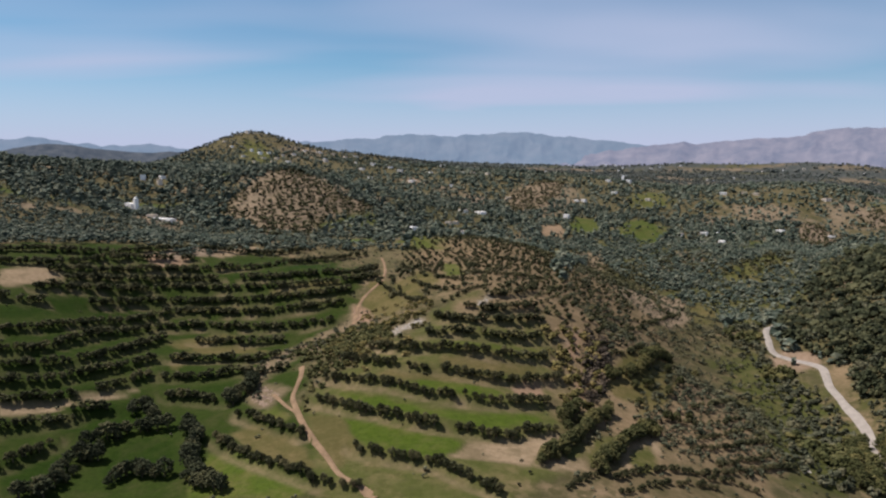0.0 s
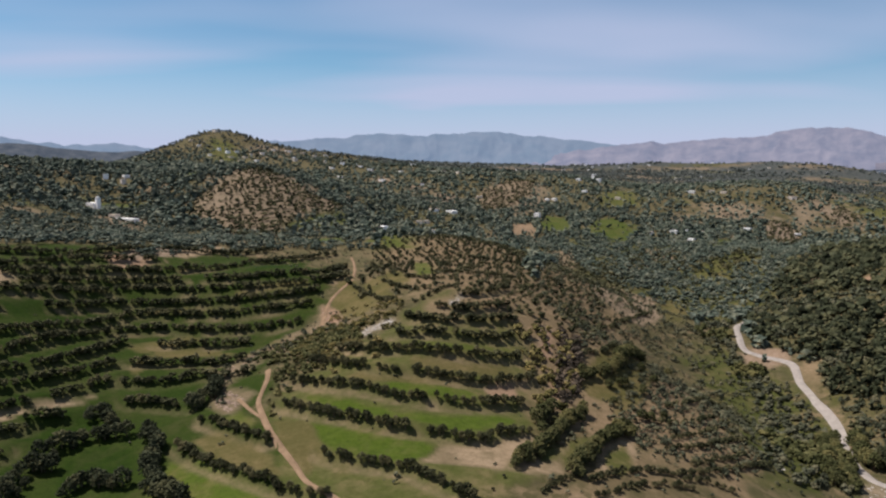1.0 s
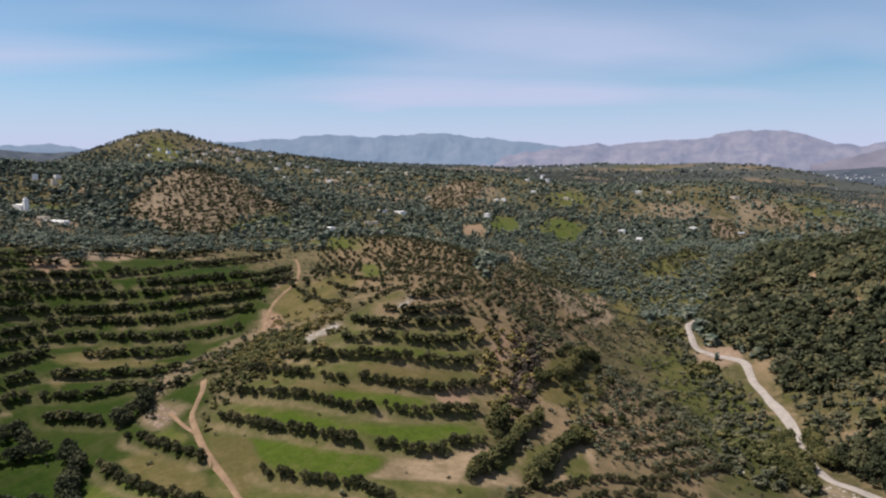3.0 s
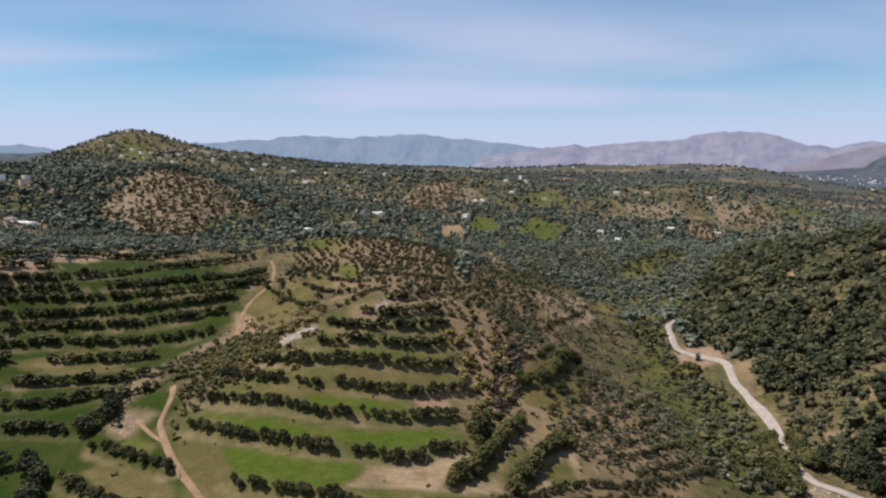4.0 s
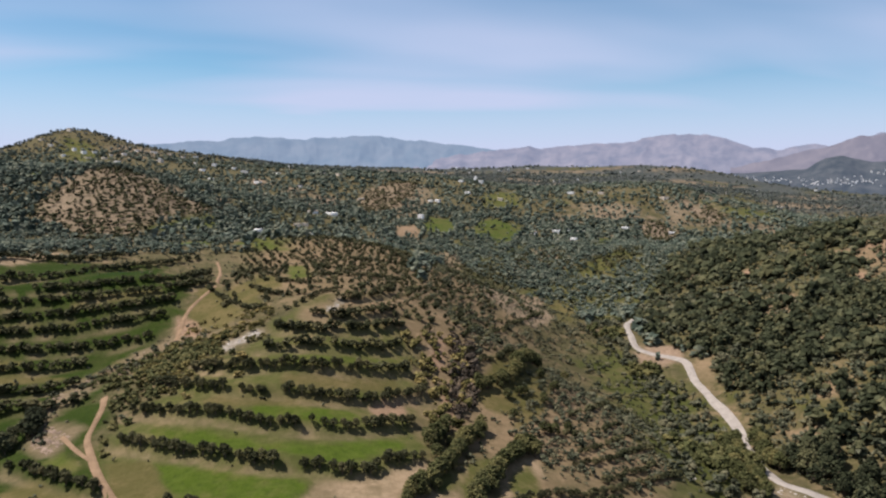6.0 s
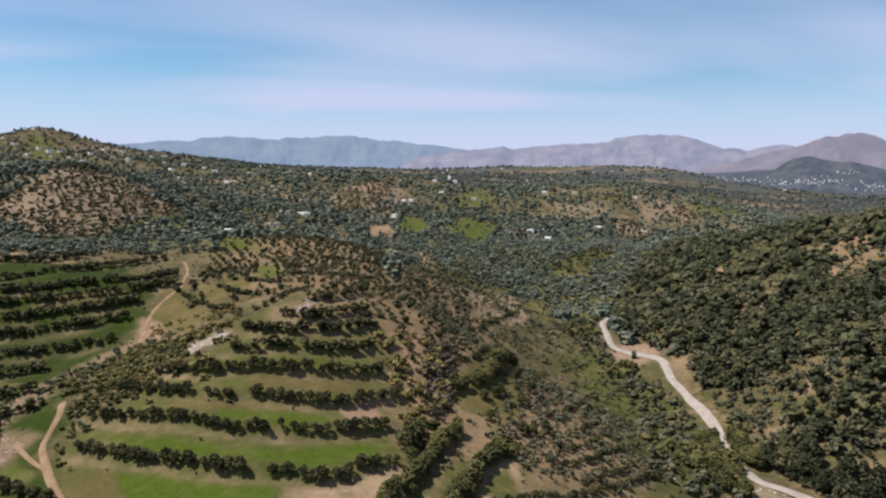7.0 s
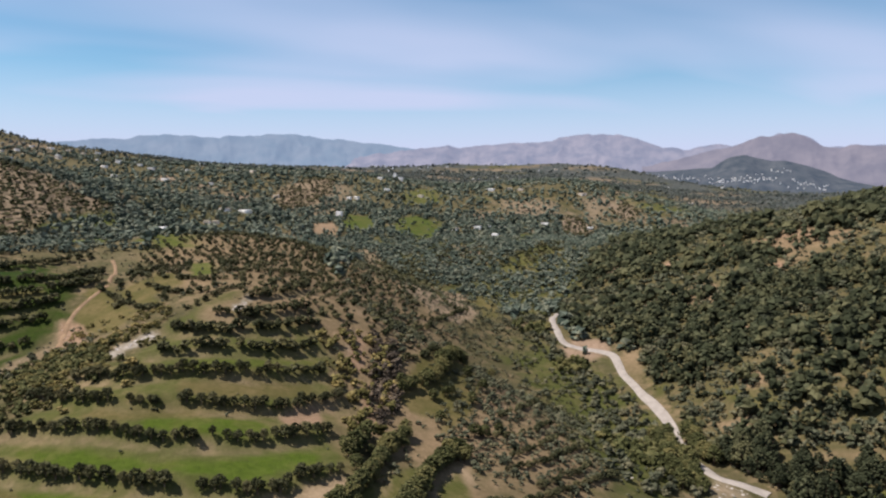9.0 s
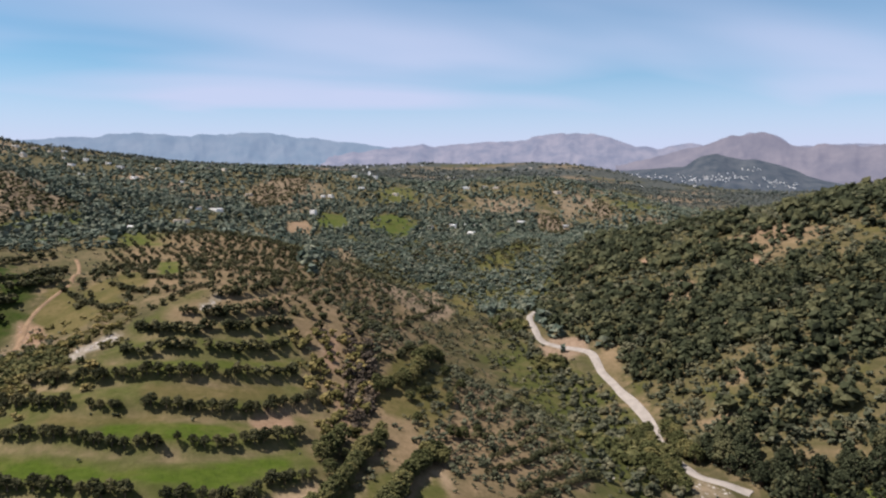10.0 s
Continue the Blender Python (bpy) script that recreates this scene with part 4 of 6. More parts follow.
def inside(poly, x, y):
    c = np.zeros(x.shape, bool)
    for (ax, ay), (bx, by) in zip(poly, np.roll(poly, -1, 0)):
        hit = ((ay > y) != (by > y)) & (x < (bx - ax) * (y - ay) / (by - ay + 1e-12) + ax)
        c ^= hit
    return c


def field_weight(poly, x, y, soft):
    w = np.zeros(x.shape)
    lo, hi = poly.min(0) - 3 * soft, poly.max(0) + 3 * soft
    m = (x > lo[0]) & (x < hi[0]) & (y > lo[1]) & (y < hi[1])
    if m.any():
        xs, ys = x[m], y[m]
        d, _ = nearest_on(np.vstack([poly, poly[:1]]), xs, ys)
        d = np.where(inside(poly, xs, ys), d, -d)
        d = d + (fractal(xs, ys, 7, 3, 3) - 0.5) * 5 * soft
        w[m] = np.clip(0.5 + d / (2 * soft), 0, 1)
    return w


RIGHT_HILL = np.array([(160, 170), (154, 230), (164, 262), (178, 300), (186, 335), (178, 365), (204, 430), (222, 470), (300, 560), (420, 650), (560, 700), (640, 420), (520, 200), (300, 130)], float)

# kind of field: (lush green with shade in it, grass, dry, tan, earth, rock, haze tint) and how far trees may stand in
# it
KINDS = {
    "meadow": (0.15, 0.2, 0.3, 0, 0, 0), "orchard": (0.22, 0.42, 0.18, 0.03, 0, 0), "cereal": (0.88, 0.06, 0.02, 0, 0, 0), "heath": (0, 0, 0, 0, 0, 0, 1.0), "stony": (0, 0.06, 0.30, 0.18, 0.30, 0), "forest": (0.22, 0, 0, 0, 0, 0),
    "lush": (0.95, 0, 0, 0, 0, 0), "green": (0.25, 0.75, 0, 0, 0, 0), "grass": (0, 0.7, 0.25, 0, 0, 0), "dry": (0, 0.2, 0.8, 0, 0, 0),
    "tan": (0, 0, 0.15, 0.85, 0, 0), "earth": (0, 0, 0, 0.2, 0.8, 0), "pink": (0, 0, 0, 0.3, 0.7, 0.15), "rock": (0, 0, 0.2, 0.5, 0, 0.15),
    "verdant": (0.55, 0.45, 0, 0, 0, 0), "valley_green": (0.35, 0.25, 0.15, 0, 0, 0), "rosy_glade": (0, 0, 0.3, 0.22, 0.34, 0), "rosy": (0, 0, 0.05, 0.25, 0.45, 0.25), "olive_grass": (0.25, 0.35, 0.3, 0, 0, 0), "bare_slope": (0, 0, 0.35, 0.08, 0.24, 0.08), "rock_face": (0, 0, 0.1, 0.2, 0, 0.7),
    "glade": (0, 0.05, 0.35, 0.25, 0.2, 0), "wooded": (0.32, 0.02, 0.14, 0.03, 0.06, 0), "pasture": (0.15, 0.8, 0, 0, 0, 0, 0.3), "vale": (0.5, 0.06, 0.05, 0.07, 0.12, 0.04, 0), "scree": (0, 0, 0.15, 0.38, 0.28, 0.12), "bald": (0, 0, 0, 0.6, 0.5, 0), "brown": (0, 0, 0.12, 0.26, 0.28, 0.16),
}
OPEN = {"valley_green": 0.1, "rosy_glade": 0.55, "verdant": 0.96, "rosy": 0.3, "olive_grass": 0.9, "bare_slope": 0.2, "rock_face": 1, "meadow": 0.1, "orchard": 0.9, "heath": 0, "cereal": 0.95, "stony": 0.12, "forest": 0, "lush": 1, "green": 1, "grass": 0.8, "dry": 0.85, "tan": 0.75, "earth": 0.6, "pink": 1, "rock": 1, "glade": 0.7, "wooded": 0, "pasture": 0.9, "vale": 0, "scree": 0.3, "bald": 1, "brown": 0.15}

# how wide the edge between two covers is, where it is not sharp
SOFT = {"valley_green": 6.0, "rock_face": 0.35, "stony": 5.0, "bare_slope": 2.2, "wooded": 4.0, "orchard": 3.0, "cereal": 3.0, "vale": 25.0, "heath": 30.0}


def land_cover(x, y):
    """Weights of the six ground covers and the haze tint, and how open the land is, from 0 to 1."""
    w, clear = np.zeros((len(x), 7)), np.zeros(len(x))
    for kind, poly in FIELDS:
        far = np.hypot(*poly.mean(0))
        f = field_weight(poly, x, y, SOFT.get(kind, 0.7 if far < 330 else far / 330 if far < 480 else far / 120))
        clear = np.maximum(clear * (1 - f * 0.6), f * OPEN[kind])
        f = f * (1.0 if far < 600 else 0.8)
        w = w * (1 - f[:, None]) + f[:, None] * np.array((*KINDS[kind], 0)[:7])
    for line, up, bare in BANKS:
        lo, hi = line.min(0) - 5, line.max(0) + 5
        m = np.nonzero((x > lo[0]) & (x < hi[0]) & (y > lo[1]) & (y < hi[1]))[0]
        if len(m):
            d, s = nearest_on(line, x[m], y[m])
            d = -d * s * up
            f = np.clip(1 - np.abs(d - 2.3) / 1.9, 0, 1) * np.clip(fractal(x[m], y[m], 11, 3, 0) * 3.4 - 0.75, 0, 1) * bare
            w[m] = w[m] * (1 - f[:, None]) + f[:, None] * np.array((0, 0, 0.25, 0.75, 0, 0, 0))
    return w, clear


# ------------------------------------------------------------------ mesh helpers
def mesh_object(name, verts, faces, mat, smooth=False):
    """One object from arrays of points and of triangles or quads."""
    me = bpy.data.meshes.new(name)
    verts, faces = np.asarray(verts, np.float32), np.asarray(faces, np.int32)
    k = faces.shape[1]
    me.vertices.add(len(verts)); me.vertices.foreach_set("co", verts.ravel())
    me.loops.add(faces.size); me.loops.foreach_set("vertex_index", faces.ravel())
    me.polygons.add(len(faces))
    me.polygons.foreach_set("loop_start", np.arange(0, faces.size, k, dtype=np.int32))
    me.polygons.foreach_set("use_smooth", np.full(len(faces), smooth))
    me.update(calc_edges=True)
    me.validate()
    me.materials.append(mat)
    return new(name, me)


def part(name, bm, mat, parent=None, label=""):
    me = bpy.data.meshes.new(name)
    bm.to_mesh(me)
    bm.free()
    me.materials.append(mat)
    ob = new(name, me)
    if parent:
        ob.parent = parent
    if label:
        tagged(ob, label)
    return ob


def box(bm, x0, x1, y0, y1, z0, z1):
    v = [bm.verts.new(p) for p in ((x0, y0, z0), (x1, y0, z0), (x1, y1, z0), (x0, y1, z0), (x0, y0, z1), (x1, y0, z1), (x1, y1, z1), (x0, y1, z1))]
    for f in ((0, 3, 2, 1), (4, 5, 6, 7), (0, 1, 5, 4), (1, 2, 6, 5), (2, 3, 7, 6), (3, 0, 4, 7)):
        bm.faces.new([v[i] for i in f])


# ------------------------------------------------------------------ ground: one sheet to the horizon
def build_ground():
    front = np.arange(-48, 66.01, 0.28)
    back = np.arange(72, 308.1, 4.0)
    ang = np.radians(np.concatenate([front, back]))
    rad = [0.5, 20.0, 45.0, 70.0, 90.0]
    while rad[-1] < 4900:
        rad.append(rad[-1] * 1.0105)
    rad = np.array(rad)
    R, A = np.meshgrid(rad, ang, indexing="ij")
    x, y = (R * np.sin(A)).ravel(), (R * np.cos(A)).ravel()
    z = height(x, y)
    na, nr = len(ang), len(rad)
    i, j = np.meshgrid(np.arange(nr - 1), np.arange(na), indexing="ij")
    j2 = (j + 1) % na
    quads = np.stack([i * na + j, (i + 1) * na + j, (i + 1) * na + j2, i * na + j2], -1).reshape(-1, 4)[:, ::-1]
    ob = mesh_object("ground", np.stack([x, y, z], 1), quads, M_GROUND, True)
    w, _ = land_cover(x, y)
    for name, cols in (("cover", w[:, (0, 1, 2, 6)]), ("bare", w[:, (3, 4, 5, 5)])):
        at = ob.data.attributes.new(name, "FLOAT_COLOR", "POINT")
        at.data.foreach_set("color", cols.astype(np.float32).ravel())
    tagged(ob, "terraced hills of grass, dry soil and scrub", "ground", kind="structure")
    return ob


def smooth_line(pts, step):
    """A rounded line through the points, with a point every step metres."""
    p = np.vstack([2 * pts[0] - pts[1], pts, 2 * pts[-1] - pts[-2]])
    out = []
    for a, b, c, d in zip(p[:-3], p[1:-2], p[2:-1], p[3:]):
        n = max(2, int(np.hypot(*(c - b)) / step))
        for u in np.linspace(0, 1, n, endpoint=False):
            out.append(0.5 * (2 * b + (c - a) * u + (2 * a - 5 * b + 4 * c - d) * u * u + (3 * b - a - 3 * c + d) * u**3))
    out.append(pts[-1])
    return np.array(out)


def build_lane(name, pts, width, mat, label, lift=0.22):
    line = smooth_line(pts, 2.0)
    d = np.gradient(line, axis=0)
    d /= np.maximum(np.hypot(d[:, 0], d[:, 1]), 1e-6)[:, None]
    nrm = np.stack([-d[:, 1], d[:, 0]], 1)
    n = len(line)
    wide = width * (0.85 + 0.35 * vnoise(np.arange(n) * 2.0, np.zeros(n), 9, 4))
    us = np.array([-0.5, -0.3, 0.0, 0.3, 0.5])
    xy = line[:, None] + nrm[:, None] * (us[None, :, None] * wide[:, None, None])
    x, y = xy[..., 0].ravel(), xy[..., 1].ravel()
    z = height(x, y) + np.tile(np.array([-0.15, lift, lift + 0.06, lift, -0.15]), n)
    i, j = np.meshgrid(np.arange(n - 1), np.arange(4), indexing="ij")
    quads = np.stack([i * 5 + j, i * 5 + j + 1, (i + 1) * 5 + j + 1, (i + 1) * 5 + j], -1).reshape(-1, 4)[:, ::-1]
    ob = mesh_object(name, np.stack([x, y, z], 1), quads, mat, True)
    tagged(ob, label, "road", kind="structure")
    return ob


# patchwork of scree, small fields and brush over the wide valley
rng = np.random.default_rng(64)
for kind, count in (("scree", 40), ("brown", 24), ("pasture", 18), ("forest", 10)):
    for k in range(count):
        far, turn = rng.uniform(470, 1350), radians(rng.uniform(-32, 44))
        cx, cy = far * math.sin(turn), far * math.cos(turn)
        a = np.sort(rng.uniform(0, 2 * math.pi, 9))
        size = rng.uniform(9, 26) * (far / 800) ** 0.7 * rng.uniform(0.7, 1.3, 9)
        patch = np.stack([cx + 1.5 * size * np.cos(a), cy + size * np.sin(a)], 1)
        if not inside(RIGHT_HILL, np.array([cx]), np.array([cy]))[0]:
            FIELDS.insert(8, (kind, patch))

# long strips of field, fallow and wood on the far plateau
for kind, count in (("brown", 30), ("meadow", 22), ("forest", 26)):
    for k in range(count):
        far, turn = rng.uniform(1350, 2450), radians(rng.uniform(-8, 42))
        cx, cy = far * math.sin(turn), far * math.cos(turn)
        a = np.sort(rng.uniform(0, 2 * math.pi, 9))
        size = rng.uniform(16, 48) * rng.uniform(0.7, 1.3, 9)
        FIELDS.append((kind, np.stack([cx + 2.6 * size * np.cos(a), cy + size * np.sin(a)], 1)))

# small bare spots between the trees of the wooded hill
for k in range(26):
    cx, cy = rng.uniform(185, 430), rng.uniform(215, 500)
    a = np.sort(rng.uniform(0, 2 * math.pi, 8))
    size = rng.uniform(2.5, 6.5) * rng.uniform(0.6, 1.4, 8)
    if inside(RIGHT_HILL, np.array([cx]), np.array([cy]))[0]:
        FIELDS.append(("earth", np.stack([cx + 1.4 * size * np.cos(a), cy + size * np.sin(a)], 1)))

FIELDS.insert(8, ("valley_green", HOLLOW))
ground = build_ground()
build_lane("road", LANES["lane"], 3.9, M_LANE, "pale gravel road winding along the valley side")
build_lane("track_upper", LANES["track_upper"], 1.9, M_TRACK, "reddish beaten earth farm track over the saddle")
build_lane("track_lower", LANES["track_lower"], 2.0, M_TRACK, "brown beaten earth farm track between fields")
build_lane("footpath", LANES["footpath_hilltop"], 1.0, M_TRACK, "narrow worn footpath in bare earth", 0.08)
build_lane("track_branch", LANES["track_branch"], 1.3, M_TRACK, "narrow earth path joining the farm track")


# ------------------------------------------------------------------ far mountains
def ridge(name, sky_line, near, far, foot, mat, label, rough=0.16, seed=0):
    """A far range: its height in degrees over the eye by bearing, from its foot to its crest. Returns points on its face."""
    sky_line = np.array(sky_line)
    ang = np.radians(np.arange(sky_line[0, 0], sky_line[-1, 0], 0.1))
    deg = np.degrees(ang)
    top = np.interp(deg, sky_line[:, 0], sky_line[:, 1])
    top = np.convolve(np.pad(top, 2, mode="edge"), [0.1, 0.2, 0.4, 0.2, 0.1], "valid")
    top = top + (fractal(deg * 10 + 50 * seed, ang * 0, 9, 4, 2) - 0.5) * rough
    rows_n = 30
    u = np.linspace(0, 1, rows_n)
    U, A = np.meshgrid(u, ang, indexing="ij")
    crest = 92 + np.tan(np.radians(top))[None, :] * far
    spur = 1 - 2 * np.abs(fractal(np.degrees(A) * 60 + 900 * seed, U * 170 + np.degrees(A) * 9, 130, 4, 1) - 0.5)
    D = near + (far - near) * U - (spur - 0.8) * (far - near) * 0.24 * np.sin(np.pi * U)
    Z = foot + (crest - foot) * (0.1 + 0.9 * U ** 0.95) + (spur - 0.8) * (crest - foot).clip(0) * 0.09 * np.sin(np.pi * U)
    Z[0] = foot - 60
    x, y = D * np.sin(A), D * np.cos(A)
    na = len(ang)
    i, j = np.meshgrid(np.arange(rows_n - 1), np.arange(na - 1), indexing="ij")
    quads = np.stack([i * na + j, i * na + j + 1, (i + 1) * na + j + 1, (i + 1) * na + j], -1).reshape(-1, 4)
    ob = mesh_object(name, np.stack([x.ravel(), y.ravel(), Z.ravel()], 1), quads, mat, True)
    tagged(ob, label, "mountains", kind="structure")
    return x, y, Z


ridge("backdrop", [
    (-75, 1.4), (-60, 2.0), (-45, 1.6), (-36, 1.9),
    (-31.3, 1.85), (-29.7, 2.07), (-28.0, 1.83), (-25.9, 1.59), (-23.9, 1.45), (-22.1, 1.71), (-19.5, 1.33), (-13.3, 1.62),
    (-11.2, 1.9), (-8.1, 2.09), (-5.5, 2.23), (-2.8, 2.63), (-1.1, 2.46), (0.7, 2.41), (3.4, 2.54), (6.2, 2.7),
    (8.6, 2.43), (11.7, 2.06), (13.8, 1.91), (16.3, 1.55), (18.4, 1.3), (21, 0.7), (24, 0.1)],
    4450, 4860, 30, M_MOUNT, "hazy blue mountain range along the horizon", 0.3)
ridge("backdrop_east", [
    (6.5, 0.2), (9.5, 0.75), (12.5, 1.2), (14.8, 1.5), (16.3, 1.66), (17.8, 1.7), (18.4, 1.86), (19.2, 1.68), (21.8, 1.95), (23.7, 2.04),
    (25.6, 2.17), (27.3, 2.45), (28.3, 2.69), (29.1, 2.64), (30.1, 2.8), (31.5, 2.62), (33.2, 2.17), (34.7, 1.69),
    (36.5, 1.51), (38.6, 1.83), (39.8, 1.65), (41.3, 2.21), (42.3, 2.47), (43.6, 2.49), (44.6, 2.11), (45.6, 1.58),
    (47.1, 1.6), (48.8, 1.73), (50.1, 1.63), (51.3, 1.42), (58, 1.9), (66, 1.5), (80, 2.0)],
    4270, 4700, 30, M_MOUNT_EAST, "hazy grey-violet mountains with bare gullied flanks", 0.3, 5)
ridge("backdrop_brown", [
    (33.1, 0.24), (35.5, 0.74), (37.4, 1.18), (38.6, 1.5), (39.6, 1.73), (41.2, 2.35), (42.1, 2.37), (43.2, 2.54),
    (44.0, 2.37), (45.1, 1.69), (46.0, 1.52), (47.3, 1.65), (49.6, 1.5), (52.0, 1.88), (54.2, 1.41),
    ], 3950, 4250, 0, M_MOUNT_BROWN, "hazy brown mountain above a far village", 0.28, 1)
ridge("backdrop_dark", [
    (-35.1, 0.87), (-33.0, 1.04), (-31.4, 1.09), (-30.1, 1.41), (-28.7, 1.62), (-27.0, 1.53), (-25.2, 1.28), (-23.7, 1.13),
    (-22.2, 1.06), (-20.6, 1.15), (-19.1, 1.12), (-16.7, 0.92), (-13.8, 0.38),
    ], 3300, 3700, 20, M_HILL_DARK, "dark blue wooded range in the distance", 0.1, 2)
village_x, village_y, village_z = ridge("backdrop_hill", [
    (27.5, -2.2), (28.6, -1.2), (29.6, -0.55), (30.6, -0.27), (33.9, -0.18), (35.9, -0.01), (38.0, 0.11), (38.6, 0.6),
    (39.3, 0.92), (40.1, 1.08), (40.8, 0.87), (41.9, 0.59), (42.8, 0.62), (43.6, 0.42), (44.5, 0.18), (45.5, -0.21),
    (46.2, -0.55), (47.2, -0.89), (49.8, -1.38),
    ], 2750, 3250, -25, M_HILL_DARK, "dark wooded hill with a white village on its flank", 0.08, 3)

# ------------------------------------------------------------------ trees
OCTA = np.array([(1, 0, 0), (-1, 0, 0), (0, 1, 0), (0, -1, 0), (0, 0, 1), (0, 0, -1)], float)
OCTA_F = np.array([(0, 2, 4), (2, 1, 4), (1, 3, 4), (3, 0, 4), (2, 0, 5), (1, 2, 5), (3, 1, 5), (0, 3, 5)])


def clump_cloud(rng, n, rx, rz, cz, size, low=-0.55):
    """A crown of n leaf clumps on and in an uneven ellipsoid: points and triangles."""
    vs, fs = [], []
    lean = rng.normal(0, 0.12, 2)
    for k in range(n):
        a, s = rng.uniform(0, 2 * math.pi), rng.uniform(low, 1.0)
        rr = math.sqrt(max(0.0, 1 - s * s)) * rng.uniform(0.45, 1.08)
        c = np.array([rx * rr * math.cos(a) + lean[0] * s, rx * rr * math.sin(a) + lean[1] * s, cz + rz * s * rng.uniform(0.7, 1.05)])
        q = OCTA * rng.uniform(0.6, 1.35, (6, 3)) * size * rng.uniform(0.65, 1.3)
        m = np.linalg.qr(rng.normal(size=(3, 3)))[0]
        if np.linalg.det(m) < 0:
            m[0] *= -1
        vs.append(q @ m.T * (1, 1, 0.8) + c)
        fs.append(OCTA_F + 6 * k)
    return np.vstack(vs), np.vstack(fs)


def limb(bm, a, b, ra, rb, n=6):
    a, b = Vector(a), Vector(b)
    q = (b - a).to_track_quat("Z", "Y")
    rings = []
    for c, r in ((a, ra), (b, rb)):
        rings.append([bm.verts.new(c + q @ Vector((r * math.cos(2 * math.pi * i / n), r * math.sin(2 * math.pi * i / n), 0))) for i in range(n)])
    for i in range(n):
        bm.faces.new((rings[0][i], rings[0][(i + 1) % n], rings[1][(i + 1) % n], rings[1][i]))
    bm.faces.new(rings[1])


def make_tree(name, seed, height_m, rx, trunk_share, n, size, mat, label, category, conical=False):
    """One tree at the world's origin: an Empty with a trunk of forked limbs and a crown of leaf clumps."""
    rng = np.random.default_rng(seed)
    root = new(name)
    bm = bmesh.new()
    fork = height_m * trunk_share
    limb(bm, (0, 0, -0.4), (rng.normal(0, 0.05), rng.normal(0, 0.05), fork), 0.17, 0.12)
    for k in range(4):
        a = k * math.pi / 2 + rng.uniform(-0.5, 0.5)
        limb(bm, (0, 0, fork * 0.92), (rx * 0.55 * math.cos(a), rx * 0.55 * math.sin(a), height_m * rng.uniform(0.55, 0.8)), 0.09, 0.03, 5)
    limb(bm, (0, 0, fork * 0.95), (0, 0, height_m * 0.86), 0.10, 0.03, 5)
    part("trunk", bm, M_BARK, root)
    rz = (height_m - fork * 0.75) / 2
    v, f = clump_cloud(rng, n, rx, rz, fork * 0.75 + rz, size)
    if conical:
        s = 1.15 - 0.55 * (v[:, 2] / height_m)
        v[:, 0] *= s
        v[:, 1] *= s
    crown = mesh_object("crown", v, f, mat)
    crown.parent = root
    tagged(root, label, category)
    return root


def joined_trees(name, pts, heights, seed, n, mat, label, category, spread=0.55, kinds=6, size=0.42, trunk=True, conical=0.0):
    """Many trees or shrubs in one mesh, each of n leaf clumps on a tapered stem."""
    rng = np.random.default_rng(seed)
    templ = []
    for k in range(kinds):
        v, f = clump_cloud(rng, n, spread * rng.uniform(0.85, 1.15), 0.46, 0.52, size * rng.uniform(0.85, 1.1), -0.8)
        if conical:
            s = 1.2 - conical * np.clip(v[:, 2], 0, 1)
            v = v * np.stack([s, s, np.ones_like(s)], 1)
        if trunk:
            tv = np.array([(0.05, 0, -0.15), (-0.03, 0.045, -0.15), (-0.03, -0.045, -0.15), (0, 0, 0.6)])
            tf = np.array([(0, 1, 3), (1, 2, 3), (2, 0, 3)]) + len(v)
            v, f = np.vstack([v, tv]), np.vstack([f, tf])
        templ.append((v, f))
    pts, heights = np.asarray(pts, float), np.asarray(heights, float)
    z = height(pts[:, 0], pts[:, 1])
    which = rng.integers(0, kinds, len(pts))
    vs, fs, tones, base = [], [], [], 0
    for k, (v, f) in enumerate(templ):
        m = which == k
        c = int(m.sum())
        if not c:
            continue
        a = rng.uniform(0, 2 * math.pi, c)
        w = rng.uniform(0.8, 1.25, c)
        ca, sa = np.cos(a)[:, None], np.sin(a)[:, None]
        h = heights[m][:, None]
        X = (v[None, :, 0] * ca - v[None, :, 1] * sa) * h * w[:, None] + pts[m, 0][:, None]
        Y = (v[None, :, 0] * sa + v[None, :, 1] * ca) * h * w[:, None] + pts[m, 1][:, None]
        Z = v[None, :, 2] * h + z[m][:, None]
        vs.append(np.stack([X, Y, Z], -1).reshape(-1, 3))
        fs.append((f[None] + (np.arange(c) * len(v))[:, None, None] + base).reshape(-1, 3))
        tones.append(np.repeat(rng.random(c), len(v)))
        base += c * len(v)
    ob = mesh_object(name, np.vstack(vs), np.vstack(fs), mat)
    tone = np.concatenate(tones)
    at = ob.data.attributes.new("tone", "FLOAT_COLOR", "POINT")
    at.data.foreach_set("color", np.stack([tone, np.ones_like(tone), tone, tone], 1).astype(np.float32).ravel())
    tagged(ob, label, category, kind="stuff")
    return ob


# rows of orchard trees along the terrace edges
rng = np.random.default_rng(11)
orchard = []
